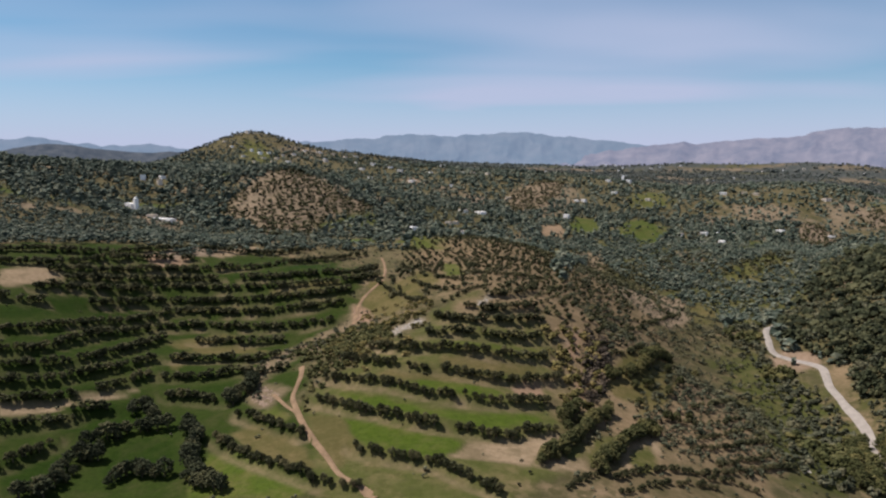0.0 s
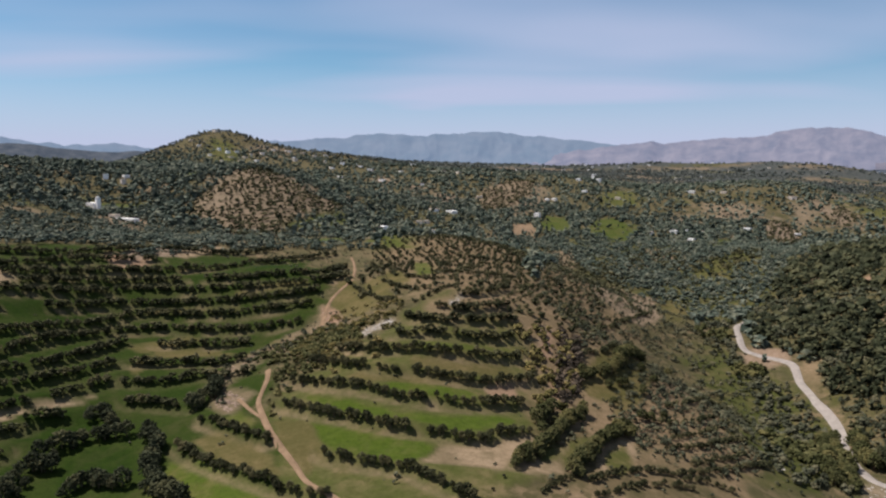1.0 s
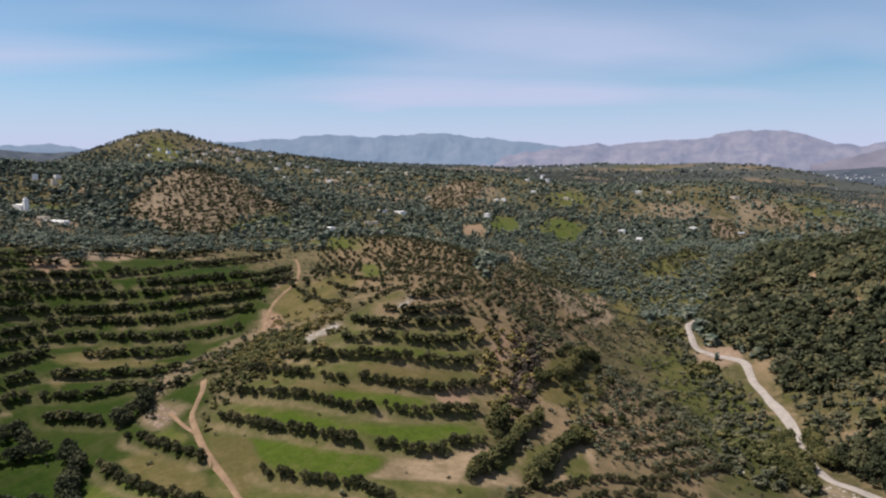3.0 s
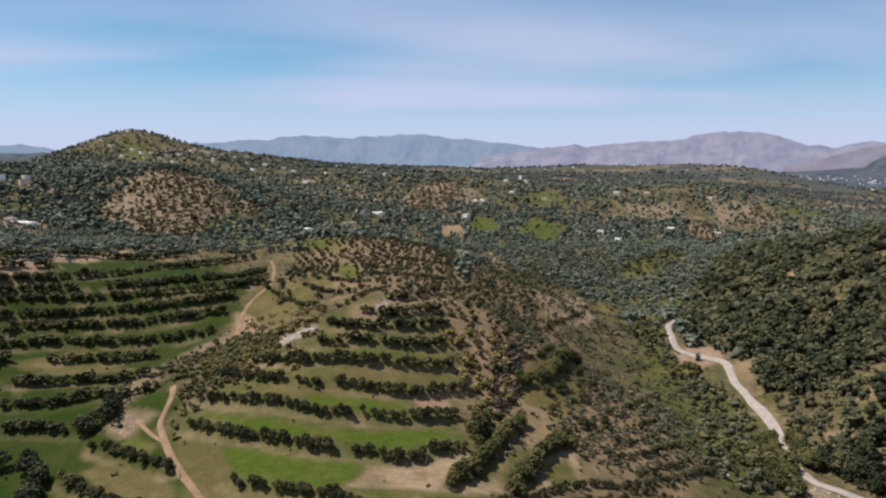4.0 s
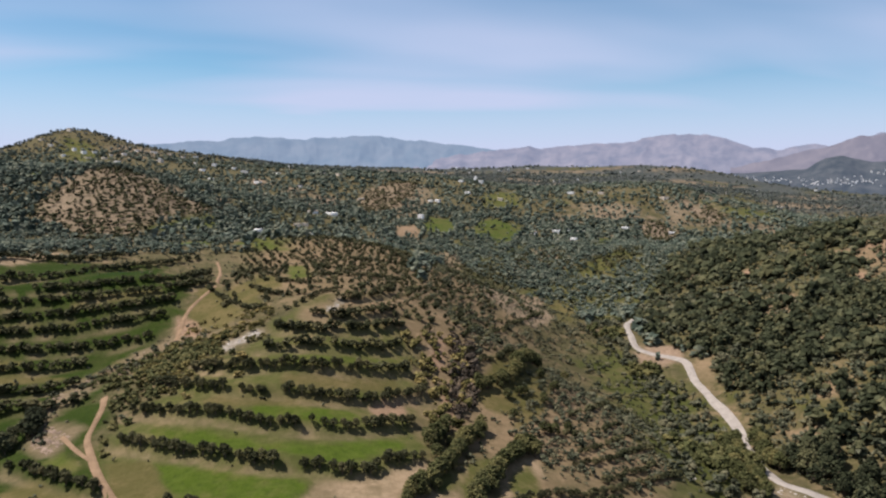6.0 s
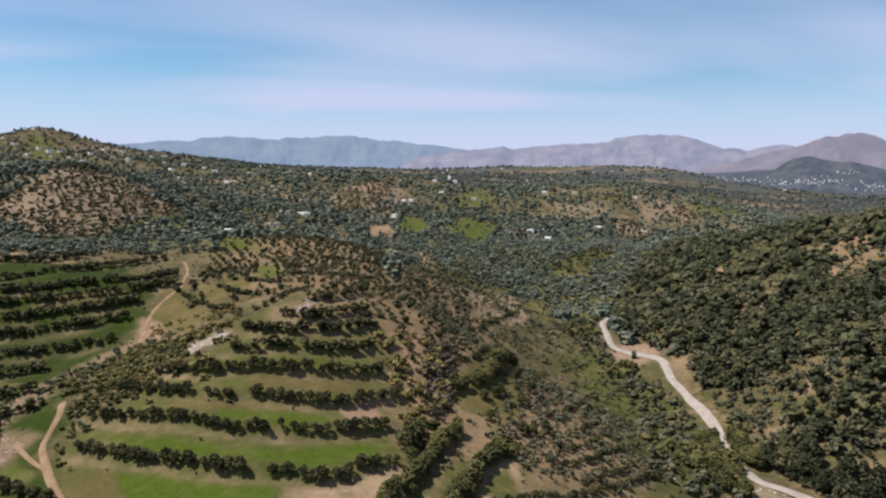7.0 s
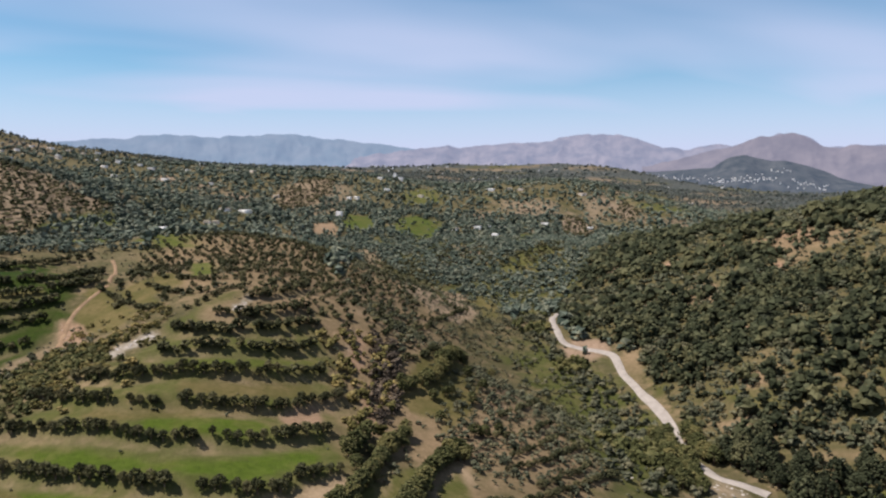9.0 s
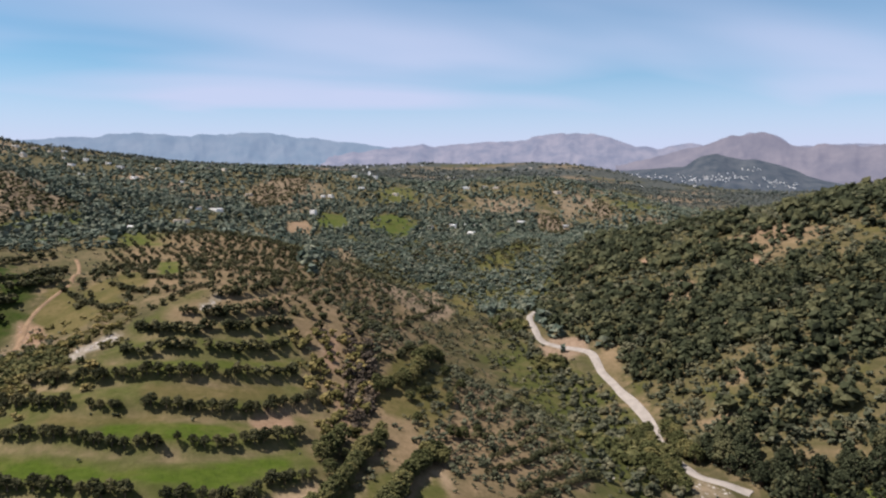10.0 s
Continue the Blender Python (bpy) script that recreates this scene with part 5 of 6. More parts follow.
for kind, line in ROWS:
    gap = {"near": 2.1, "left": 1.85, "wild": 3.0, "tall": 1.5, "bush": 2.1, "cover": 2.2}[kind]
    fine = smooth_line(line, 0.5)
    run = np.concatenate([[0], np.cumsum(np.hypot(*np.diff(fine, axis=0).T))])
    for s in np.arange(0.4, run[-1], gap):
        s += rng.normal(0, 0.35)
        if kind == "left" and rng.random() < 0.02 or kind == "near" and rng.random() < 0.03:
            continue
        x, y = np.interp(s, run, fine[:, 0]), np.interp(s, run, fine[:, 1])
        h = {"near": 2.5, "left": 2.45, "wild": 4.9, "tall": 4.0, "bush": 1.9, "cover": 5.4}[kind] * rng.uniform(0.78, 1.2)
        orchard.append((kind, x + rng.normal(0, 0.3), y + rng.normal(0, 0.3), h))
        if kind in ("tall", "wild", "cover") and rng.random() < 0.8:
            orchard.append((kind, x + rng.normal(0, 1.2), y + rng.normal(0, 1.2), h * rng.uniform(0.6, 1.0)))

OLIVE_KINDS = [make_tree("olive_tree", 40 + k, 2.9, 1.35, 0.1, 110, 0.29, M_OLIVE, "dense dark green olive tree on a terrace edge", "tree") for k in range(5)]
TALL_KINDS = [make_tree("oak_tree", 60 + k, 5.2, 2.1, 0.12, 130, 0.42, M_OAK, "tall leafy dark green tree beside a gully", "tree") for k in range(4)]
# built like the oaks but with darker leaves, for spots left of x = 0
DARK_KINDS = [make_tree("evergreen_oak", 70 + k, 5.2, 2.1, 0.12, 130, 0.43, M_PINE, "very dark leafy tree along a field edge", "tree") for k in range(3)]
for ob in DARK_KINDS:
    tagged(ob, group="dark trees round the green fields")
for ob in OLIVE_KINDS:
    tagged(ob, group="olive trees in terrace rows")
for ob in TALL_KINDS:
    tagged(ob, group="trees along the gully")


def plant(kinds, base_h, spots, rng):
    """Set one copy of a tree at every spot; the first spots take the originals."""
    for k, (x, y, h) in enumerate(spots):
        ob = kinds[k % len(kinds)]
        if k >= len(kinds):
            ob = copy_thing(ob, pose(0, 0, 0))
        s = h / base_h
        ob.location = (x, y, spot(x, y) - 0.05)
        ob.rotation_euler = (0, 0, rng.uniform(0, 6.28))
        ob.scale = (s * rng.uniform(0.92, 1.15), s * rng.uniform(0.92, 1.15), s)


for lx, ly, lh in LONE:
    orchard.append(("wild", lx, ly, lh))
olive = sorted([o for o in orchard if o[0] in ("near", "left", "bush")], key=lambda o: np.hypot(o[1] - 0, o[2] - 60))
gully = [o for o in orchard if o[0] in ("tall", "wild", "cover")]
plant(OLIVE_KINDS, 2.9, [o[1:] for o in olive[:300]], rng)
plant(TALL_KINDS, 5.2, [o[1:] for o in gully if o[1] > 0], rng)
plant(DARK_KINDS, 5.2, [o[1:] for o in gully if o[1] <= 0], rng)
rest = np.array([o[1:] for o in olive[300:]])
joined_trees("orchard_trees", rest[:, :2], rest[:, 2], 5, 20, M_OLIVE, "rows of dark green olive trees on far terraces", "orchard", 0.48, 8, 0.25)

# ------------------------------------------------------------------ scattered trees and scrub
lane_xy = LANES["lane"]
track_xy = [LANES[k] for k in ("track_upper", "track_lower", "track_branch")]


def thin_out(x, y, rng, keep):
    """Drops spots on roads, and on open ground by chance."""
    _, clear = land_cover(x, y)
    d, _ = nearest_on(lane_xy, x, y)
    ok = (d > 4.2) & (rng.random(len(x)) < keep * (1 - clear))
    for t in track_xy:
        d, _ = nearest_on(t, x, y)
        ok &= d > 2.4
    return ok


def clear_of_houses(x, y):
    ok = np.ones(len(x), bool)
    for hx, hy in HOUSE_SPOTS:
        far = math.hypot(hx, hy)
        ux, uy = hx / far, hy / far
        u, v = (x - hx) * ux + (y - hy) * uy, (x - hx) * uy - (y - hy) * ux
        ok &= ~((np.abs(v) < 6.5) & (u > -20) & (u < 6))
    return ok


def scatter(rng, poly, per):
    """Spots in a polygon, one in each stretch of that many square metres."""
    lo, hi = poly.min(0), poly.max(0)
    n = int((hi[0] - lo[0]) * (hi[1] - lo[1]) / per)
    x, y = rng.uniform(lo[0], hi[0], n), rng.uniform(lo[1], hi[1], n)
    m = inside(poly, x, y)
    return x[m], y[m]


def clear_of_rows(x, y, gap):
    ok = np.ones(len(x), bool)
    for kind, line in ROWS:
        lo, hi = line.min(0) - gap, line.max(0) + gap
        m = (x > lo[0]) & (x < hi[0]) & (y > lo[1]) & (y < hi[1])
        if m.any():
            d, _ = nearest_on(line, x[m], y[m])
            ok[m] &= d > gap
    return ok


VALLEY = VALLEY_EDGE
SLOPE = SLOPE_EDGE
CREST = np.array([(-30, 300), (0, 285), (30, 283), (34, 264), (47, 258), (52, 300), (50, 330), (62, 400), (82, 500), (20, 500), (-25, 430), (-22, 340)], float)
SADDLE = np.array([(-45, 255), (-30, 232), (-27, 250), (-5, 252), (-4, 285), (-28, 296), (-40, 280)], float)
LEFT_TOP = np.array([(-230, 320), (-120, 350), (-75, 430), (-30, 430), (-20, 560), (-300, 600), (-420, 420)], float)

rng = np.random.default_rng(21)
x, y = scatter(rng, RIGHT_HILL, 8.6)
wood = fractal(x, y, 45, 3, 3)
ok = thin_out(x, y, rng, np.clip(0.84 + (wood - 0.46) * 3.0, 0.5, 1.0))
x, y = x[ok], y[ok]
h = 2.0 + 4.2 * rng.random(len(x)) ** 1.3
h = h * (0.8 + 0.5 * fractal(x, y, 60, 2, 4))
order = np.argsort(np.hypot(x - 8, y - 55))
x, y, h = x[order], y[order], h[order]
shrub = (fractal(x, y, 26, 3, 1) + rng.normal(0, 0.1, len(x))) > 0.52
h = np.where(shrub, h * 0.62, h * 1.15)
PINE_KINDS = [make_tree("pine_tree", 80 + k, 5.0, 1.85, 0.12, 130, 0.40, M_PINE, "dark green pine on a scrubby hillside", "tree", True) for k in range(5)]
for ob in PINE_KINDS:
    tagged(ob, group="pines on the hillside")
plant(PINE_KINDS, 5.0, list(zip(x[:280], y[:280], h[:280] * 1.3)), rng)
sel = slice(280, None)
near_h = np.hypot(x, y) < 430
m = near_h & shrub; m[:280] = False
joined_trees("hillside_shrubs", np.stack([x[m], y[m]], 1), h[m], 26, 12, M_SCRUB, "olive-green shrubs between the hillside pines", "shrubs", 0.58, 10, 0.27, False)
m = near_h & ~shrub; m[:280] = False
joined_trees("hillside_trees", np.stack([x[m], y[m]], 1), h[m], 6, 13, M_PINE, "dense dark green pines and oaks on a hillside", "trees", 0.46, 10, 0.25, True, 0.45)
m = ~near_h & (rng.random(len(x)) < 0.5 + 0.4 * (fractal(x, y, 30, 3, 5) > 0.48)) & (np.hypot(x - 8, y - 55) < 640); m[:280] = False
far_shrub = m & shrub
joined_trees("ridge_shrubs", np.stack([x[far_shrub], y[far_shrub]], 1), h[far_shrub], 27, 4, M_SCRUB, "olive-green shrubs on a wooded ridge", "shrubs", 0.6, 8, 0.44, False)
m &= ~shrub
joined_trees("ridge_trees", np.stack([x[m], y[m]], 1), h[m] * 1.0, 7, 5, M_PINE, "dark green trees covering a ridge", "trees", 0.5, 8, 0.42, False, 0.4)

x, y = scatter(rng, VALLEY, 5.5)
ok = thin_out(x, y, rng, 0.8) & clear_of_rows(x, y, 2.0)
x, y = x[ok], y[ok]
m = fractal(x, y, 22, 2, 0) > 0.5
joined_trees("valley_trees", np.stack([x[m], y[m]], 1), rng.uniform(1.4, 3.8, m.sum()), 8, 18, M_OAK, "thick green trees in the valley bottom", "trees", 0.44, 10, 0.28)
m = ~m
joined_trees("valley_scrub", np.stack([x[m], y[m]], 1), rng.uniform(0.8, 2.8, m.sum()), 18, 14, M_SCRUB, "dark low scrub in the valley bottom", "scrub", 0.5, 10, 0.3)

x, y = scatter(rng, THICKET, 5.5)
ok = rng.random(len(x)) < 0.75
x, y = x[ok], y[ok]
joined_trees("gully_thicket", np.stack([x, y], 1), rng.uniform(0.7, 2.6, len(x)), 15, 14, M_THICKET, "yellow-green thicket beside a dry gully", "scrub", 0.5, 8, 0.28)

BENCHES = np.array([(60, 222), (88, 278), (128, 284), (110, 214), (88, 198), (70, 202)], float)
x, y = scatter(rng, BENCHES, 8.5)
ok = clear_of_rows(x, y, 1.2)
joined_trees("bench_bushes", np.stack([x[ok], y[ok]], 1), 0.8 + 1.3 * rng.random(ok.sum()) ** 1.5, 39, 12, M_SCRUB, "grey-green bushes on the benches of a dry slope", "bushes", 0.6, 8, 0.28, False)

x, y = scatter(rng, GULLY, 4.5)
joined_trees("gully_brush", np.stack([x, y], 1), rng.uniform(0.8, 3.0, len(x)), 35, 14, M_DRY_BRUSH, "grey-brown dry brush along an eroded gully", "scrub", 0.45, 8, 0.24)

x, y = scatter(rng, SLOPE, 9.0)
ok = thin_out(x, y, rng, 0.72) & clear_of_rows(x, y, 1.6)
x, y = x[ok], y[ok]
joined_trees("slope_scrub", np.stack([x, y], 1), 0.8 + 1.9 * rng.random(len(x)) ** 1.8, 9, 8, M_SCRUB, "olive-brown scrub on a dry slope", "scrub", 0.5, 8, 0.28)


def grove(poly, along, across, turn, jitter, rng):
    """Spots on an uneven grid in a polygon, in lines that run at that angle."""
    c = poly.mean(0)
    r = np.abs(poly - c).max() * 1.5
    u, v = np.meshgrid(np.arange(-r, r, along), np.arange(-r, r, across), indexing="ij")
    u, v = u.ravel() + rng.normal(0, jitter, u.size), v.ravel() + rng.normal(0, jitter, u.size)
    a = radians(turn)
    x, y = c[0] + u * math.cos(a) - v * math.sin(a), c[1] + u * math.sin(a) + v * math.cos(a)
    m = inside(poly, x, y)
    return x[m], y[m]


x, y = grove(CREST, 4.6, 6.2, 12, 0.7, rng)
ok = thin_out(x, y, rng, 0.92) & clear_of_rows(x, y, 1.8)
x, y = x[ok], y[ok]
joined_trees("crest_trees", np.stack([x, y], 1), rng.uniform(1.6, 2.6, len(x)), 10, 22, M_OLIVE, "small dark trees dotted over a hilltop", "trees", 0.46, 8, 0.24)

# trees in the hollow behind the crest, with planted slopes between
x, y = scatter(rng, HOLLOW, 6.5)
wood = fractal(x, y, 40, 3, 2)
ok = thin_out(x, y, rng, np.clip(0.8 + (wood - 0.45) * 4, 0.4, 1.0)) & ~inside(RIGHT_HILL, x, y) & ~inside(VALLEY, x, y) & ~inside(SLOPE, x, y) & ~inside(CREST, x, y)
x, y = x[ok], y[ok]
joined_trees("hollow_trees", np.stack([x, y], 1), rng.uniform(1.8, 4.4, len(x)), 16, 4, M_WOOD_FAR, "grey-green trees filling the hollow behind a hill", "trees", 0.5, 8, 0.34, False)
planted = [grove(poly, 5.6, 6.6, turn, 1.5, rng) for poly, turn in zip(GROVES, (20, -15, 35, 8, 50, -30, 10, 25))]
x, y = np.concatenate([p[0] for p in planted]), np.concatenate([p[1] for p in planted])
ok = (rng.random(len(x)) < np.clip(2.6 * fractal(x, y, 45, 2, 3) - 0.2, 0.55, 0.97)) & (np.hypot(x, y) > 250)
x, y = x[ok], y[ok]
joined_trees("planted_slopes", np.stack([x, y], 1), rng.uniform(2.4, 4.4, len(x)), 17, 6, M_OLIVE, "small dark olive trees in lines on pale slopes", "orchard", 0.5, 8, 0.36, False)

x, y = grove(SHOULDER, 3.9, 5.2, 30, 0.7, rng)
ok = thin_out(x, y, rng, 0.95) & clear_of_rows(x, y, 1.5)
x, y = x[ok], y[ok]
joined_trees("shoulder_trees", np.stack([x, y], 1), rng.uniform(1.2, 2.2, len(x)), 19, 16, M_OLIVE, "small round trees on a dry hill shoulder", "trees", 0.5, 8, 0.3)

x, y = scatter(rng, SADDLE, 7)
ok = thin_out(x, y, rng, 0.8) & clear_of_rows(x, y, 1.5)
x, y = x[ok], y[ok]
joined_trees("saddle_scrub", np.stack([x, y], 1), rng.uniform(0.6, 1.8, len(x)), 12, 12, M_THICKET, "low yellow-green scrub on a stony slope", "scrub", 0.7, 6, 0.32, False)

for kind, poly in FIELDS:
    if kind == "bare_slope":
        x, y = scatter(rng, poly, 7)
        ok = thin_out(x, y, rng, 0.85)
        joined_trees("slope_bushes", np.stack([x[ok], y[ok]], 1), rng.uniform(0.5, 1.7, ok.sum()), 30, 10, M_SCRUB, "low green bushes on an eroded stony slope", "bushes", 0.65, 6, 0.32, False)

x, y = scatter(rng, RIGHT_HILL, 6.5)
ok = (np.hypot(x - 8, y - 55) < 300) & thin_out(x, y, rng, np.clip(0.6 + 2.0 * (fractal(x, y, 18, 3, 2) - 0.45), 0.25, 0.9))
joined_trees("undergrowth", np.stack([x[ok], y[ok]], 1), 0.7 + 1.6 * rng.random(ok.sum()) ** 1.5, 34, 5, M_SCRUB, "low olive-green undergrowth between hillside pines", "scrub", 0.62, 8, 0.36, False)

x, y = scatter(rng, FLANK, 4.5)
ok = thin_out(x, y, rng, 1.0) & clear_of_rows(x, y, 1.4)
x, y = x[ok], y[ok]
joined_trees("flank_scrub", np.stack([x, y], 1), rng.uniform(0.5, 2.0, len(x)), 29, 12, M_OAK, "dense yellow-green bushes along a farm track", "scrub", 0.62, 6, 0.32, False)

x, y = scatter(rng, FLANK_LOW, 3.6)
ok = thin_out(x, y, rng, 1.0) & clear_of_rows(x, y, 1.3)
x, y = x[ok], y[ok]
m = fractal(x, y, 9, 2, 3) > 0.47
joined_trees("flank_bushes", np.stack([x[m], y[m]], 1), rng.uniform(0.6, 1.9, m.sum()), 36, 12, M_THICKET, "yellow-green flowering bushes on a rough bank", "scrub", 0.6, 6, 0.3, False)
joined_trees("bank_bushes", np.stack([x[~m], y[~m]], 1), rng.uniform(0.6, 2.1, (~m).sum()), 37, 12, M_OAK, "green bushes on a rough bank", "scrub", 0.6, 6, 0.3, False)

x, y = scatter(rng, LEFT_TOP, 14)
wood = 0.5 * fractal(x, y, 70, 3, 5) + 0.5 * fractal(x, y, 24, 2, 1)
ok = thin_out(x, y, rng, np.clip(0.6 + (wood - 0.47) * 5, 0.12, 1)) & clear_of_rows(x, y, 2.5)
x, y = x[ok], y[ok]
joined_trees("hilltop_trees", np.stack([x, y], 1), rng.uniform(1.5, 4.0, len(x)), 13, 5, M_WOOD_FAR, "scrub and small trees above the terraces", "trees", 0.58, 8, 0.32, False)


# low bushes on the rough ground
LOW = np.array([(-60, 150), (60, 140), (150, 130), (330, 110), (430, 330), (430, 560), (180, 560), (-60, 480), (-240, 420), (-220, 250), (-140, 160)], float)
x, y = scatter(rng, LOW, 21)
ok = thin_out(x, y, rng, 0.8) & clear_of_rows(x, y, 1.6)
x, y = x[ok], y[ok]
joined_trees("low_bushes", np.stack([x, y], 1), rng.uniform(0.4, 1.3, len(x)), 14, 3, M_SCRUB, "low olive-brown bushes dotted over rough ground", "bushes", 0.75, 8, 0.42, False)


# woods of the wide valley behind, thinner with distance
def wide_woods(name, r0, r1, per, n, size, lo, hi, seed, label, mat, lean=0.3, bare=0.0):
    rng = np.random.default_rng(seed)
    a0, a1 = radians(-46), radians(62)
    cnt = int((a1 - a0) / 2 * (r1**2 - r0**2) / per)
    r, a = np.sqrt(rng.uniform(r0**2, r1**2, cnt)), rng.uniform(a0, a1, cnt)
    x, y = r * np.sin(a), r * np.cos(a)
    out = ~inside(RIGHT_HILL, x, y) & ~inside(VALLEY, x, y) & ~inside(SLOPE, x, y) & ~inside(CREST, x, y) & ~inside(LEFT_TOP, x, y) & ~inside(HOLLOW, x, y)
    for poly in GROVES:
        out &= ~inside(poly, x, y)
    out &= ~((y < 430) & (x < 60))
    x, y = x[out], y[out]
    wood = 0.6 * fractal(x, y, 120, 4, 5) + 0.4 * fractal(x, y, 38, 2, 1)
    ok = thin_out(x, y, rng, np.clip(0.8 + (wood - 0.47 - bare) * 5.5, lean, 1.0)) & clear_of_houses(x, y)
    x, y = x[ok], y[ok]
    joined_trees(name, np.stack([x, y], 1), lo + (hi - lo) * rng.random(len(x)) ** 1.4, seed, n, mat, label, "woods", 0.42, 8, size, False)


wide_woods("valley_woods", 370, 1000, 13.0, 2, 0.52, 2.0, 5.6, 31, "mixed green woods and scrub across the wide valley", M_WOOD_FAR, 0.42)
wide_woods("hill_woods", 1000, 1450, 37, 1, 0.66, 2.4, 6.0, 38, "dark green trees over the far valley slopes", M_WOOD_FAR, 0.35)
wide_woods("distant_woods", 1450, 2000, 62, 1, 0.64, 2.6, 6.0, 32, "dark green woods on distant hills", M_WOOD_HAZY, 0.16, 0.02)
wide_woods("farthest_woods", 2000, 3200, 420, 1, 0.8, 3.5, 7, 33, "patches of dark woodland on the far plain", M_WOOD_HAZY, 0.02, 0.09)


# ------------------------------------------------------------------ bare rock on the hill
def boulders(poly, count, seed, mat, label):
    rng = np.random.default_rng(seed)
    x, y = scatter(rng, poly, max(0.3, abs(np.ptp(poly[:, 0]) * np.ptp(poly[:, 1])) / count))
    vs, fs = [], []
    z = height(x, y)
    for k, (a, b, c) in enumerate(zip(x, y, z)):
        q = OCTA * rng.uniform(0.5, 1.3, (6, 3)) * rng.uniform(0.12, 0.75) ** 1.6
        t = rng.uniform(0, 6.28)
        m = np.array([(math.cos(t), -math.sin(t), 0), (math.sin(t), math.cos(t), 0), (0, 0, 1)])
        vs.append(q @ m.T * (1.4, 1.0, 0.45) + (a, b, c))
        fs.append(OCTA_F + 6 * k)
    ob = mesh_object("rock_outcrop", np.vstack(vs), np.vstack(fs), mat)
    tagged(ob, label, "rocks", kind="stuff")


for k, (kind, poly) in enumerate(FIELDS):
    if kind in ("rock", "rock_face"):
        boulders(poly, 150 if kind == "rock_face" else 45, 50 + k, M_ROCK, "pale broken limestone showing along the hillside")
    elif kind == "bare_slope":
        boulders(poly, 900, 50 + k, M_RUBBLE, "brown rubble strewn down an eroded slope")

# ------------------------------------------------------------------ houses
def house(x, y, w, d, h, turn, mat, label, storeys=1, seed=0, z=None):
    """A flat-roofed house: walls, parapet roof, door and windows with sills."""
    rng = random.Random(seed)
    z = z if z is not None else min(spot(x + a * w / 2, y + b * d / 2) for a in (-1, 1) for b in (-1, 1))
    root = new("house")
    root.location, root.rotation_euler = (x, y, z), (0, 0, radians(turn))
    bm = bmesh.new()
    box(bm, -w / 2, w / 2, -d / 2, d / 2, -1.5, h)
    part("wall", bm, mat, root)
    bm = bmesh.new()
    box(bm, -w / 2 - 0.12, w / 2 + 0.12, -d / 2 - 0.12, d / 2 + 0.12, h + 0.004, h + 0.16)
    for a, b, c, e in ((-w / 2, w / 2, -d / 2, -d / 2 + 0.2), (-w / 2, w / 2, d / 2 - 0.2, d / 2), (-w / 2, -w / 2 + 0.2, -d / 2 + 0.2, d / 2 - 0.2), (w / 2 - 0.2, w / 2, -d / 2 + 0.2, d / 2 - 0.2)):
        box(bm, a, b, c, e, h + 0.164, h + 0.75)
    part("roof", bm, M_TILE if rng.random() < 0.25 else mat, root)
    bm = bmesh.new()
    box(bm, -0.5, 0.5, -d / 2 - 0.06, -d / 2 - 0.004, 0, 2.1)
    part("door", bm, M_DOOR, root)
    for s in range(storeys):
        zc = 1.0 + s * 3.0
        n = max(2, int(w / 3.2))
        for k in range(n):
            cx = -w / 2 + (k + 0.5) * w / n
            if s == 0 and abs(cx) < 1.2:
                continue
            bm = bmesh.new()
            box(bm, cx - 0.5, cx + 0.5, -d / 2 - 0.05, -d / 2 - 0.004, zc, zc + 1.2)
            win = part("window", bm, M_DARK, root)
            bm = bmesh.new()
            box(bm, cx - 0.6, cx + 0.6, -d / 2 - 0.14, -d / 2 - 0.004, zc - 0.12, zc - 0.004)
            part("sill", bm, mat, win)
    tagged(root, label, "house", group="houses scattered over the hills")
    return root


def tower_house(x, y, z, w, d, h, th, turn, label, end=1):
    """A whitewashed hall with a square tower at one end."""
    root = new("hall_with_tower")
    root.location, root.rotation_euler = (x, y, z), (0, 0, radians(turn))
    bm = bmesh.new()
    box(bm, -w / 2, w / 2, -d / 2, d / 2, -6, h)
    part("wall", bm, M_WHITE, root)
    bm = bmesh.new()
    box(bm, -w / 2 - 0.15, w / 2 + 0.15, -d / 2 - 0.15, d / 2 + 0.15, h + 0.004, h + 0.35)
    part("roof", bm, M_WHITE, root)
    bm = bmesh.new()
    s = 1.7
    tx = end * (w / 2 + s + 0.01)
    box(bm, tx - s, tx + s, -s, s, -6, th)
    box(bm, tx - s - 0.2, tx + s + 0.2, -s - 0.2, s + 0.2, th + 0.004, th + 0.4)
    tower = part("tower", bm, M_WHITE, root)
    bm = bmesh.new()
    box(bm, tx - 0.9, tx + 0.9, -0.9, 0.9, th + 0.404, th + 2.2)
    part("lantern", bm, M_WHITE, tower)
    for k in range(4):
        cx = -w / 2 + (k + 0.5) * w / 4
        bm = bmesh.new()
        box(bm, cx - 0.5, cx + 0.5, -d / 2 - 0.05, -d / 2 - 0.004, 1.2, 2.6)
        part("window", bm, M_DARK, root)
    tagged(root, label, "building")
    return root


tower_house(-289, 668, spot(-289, 668) + 0.4, 13, 7, 4.2, 8.5, -40, "white hall with a square tower on a hillside")
tower_house(306, 1201, spot(306, 1201) + 0.5, 12, 7, 4.4, 10, -40, "white hall with a slim tower on a hilltop", -1)
house(-232, 598, 24, 5.5, 3.0, -36, M_WHITE, "long low white farm building on a bare terrace", 1, 80)
house(-249, 615, 9, 5, 3.0, -36, M_CREAM, "pale farm shed beside a bare terrace", 1, 81)
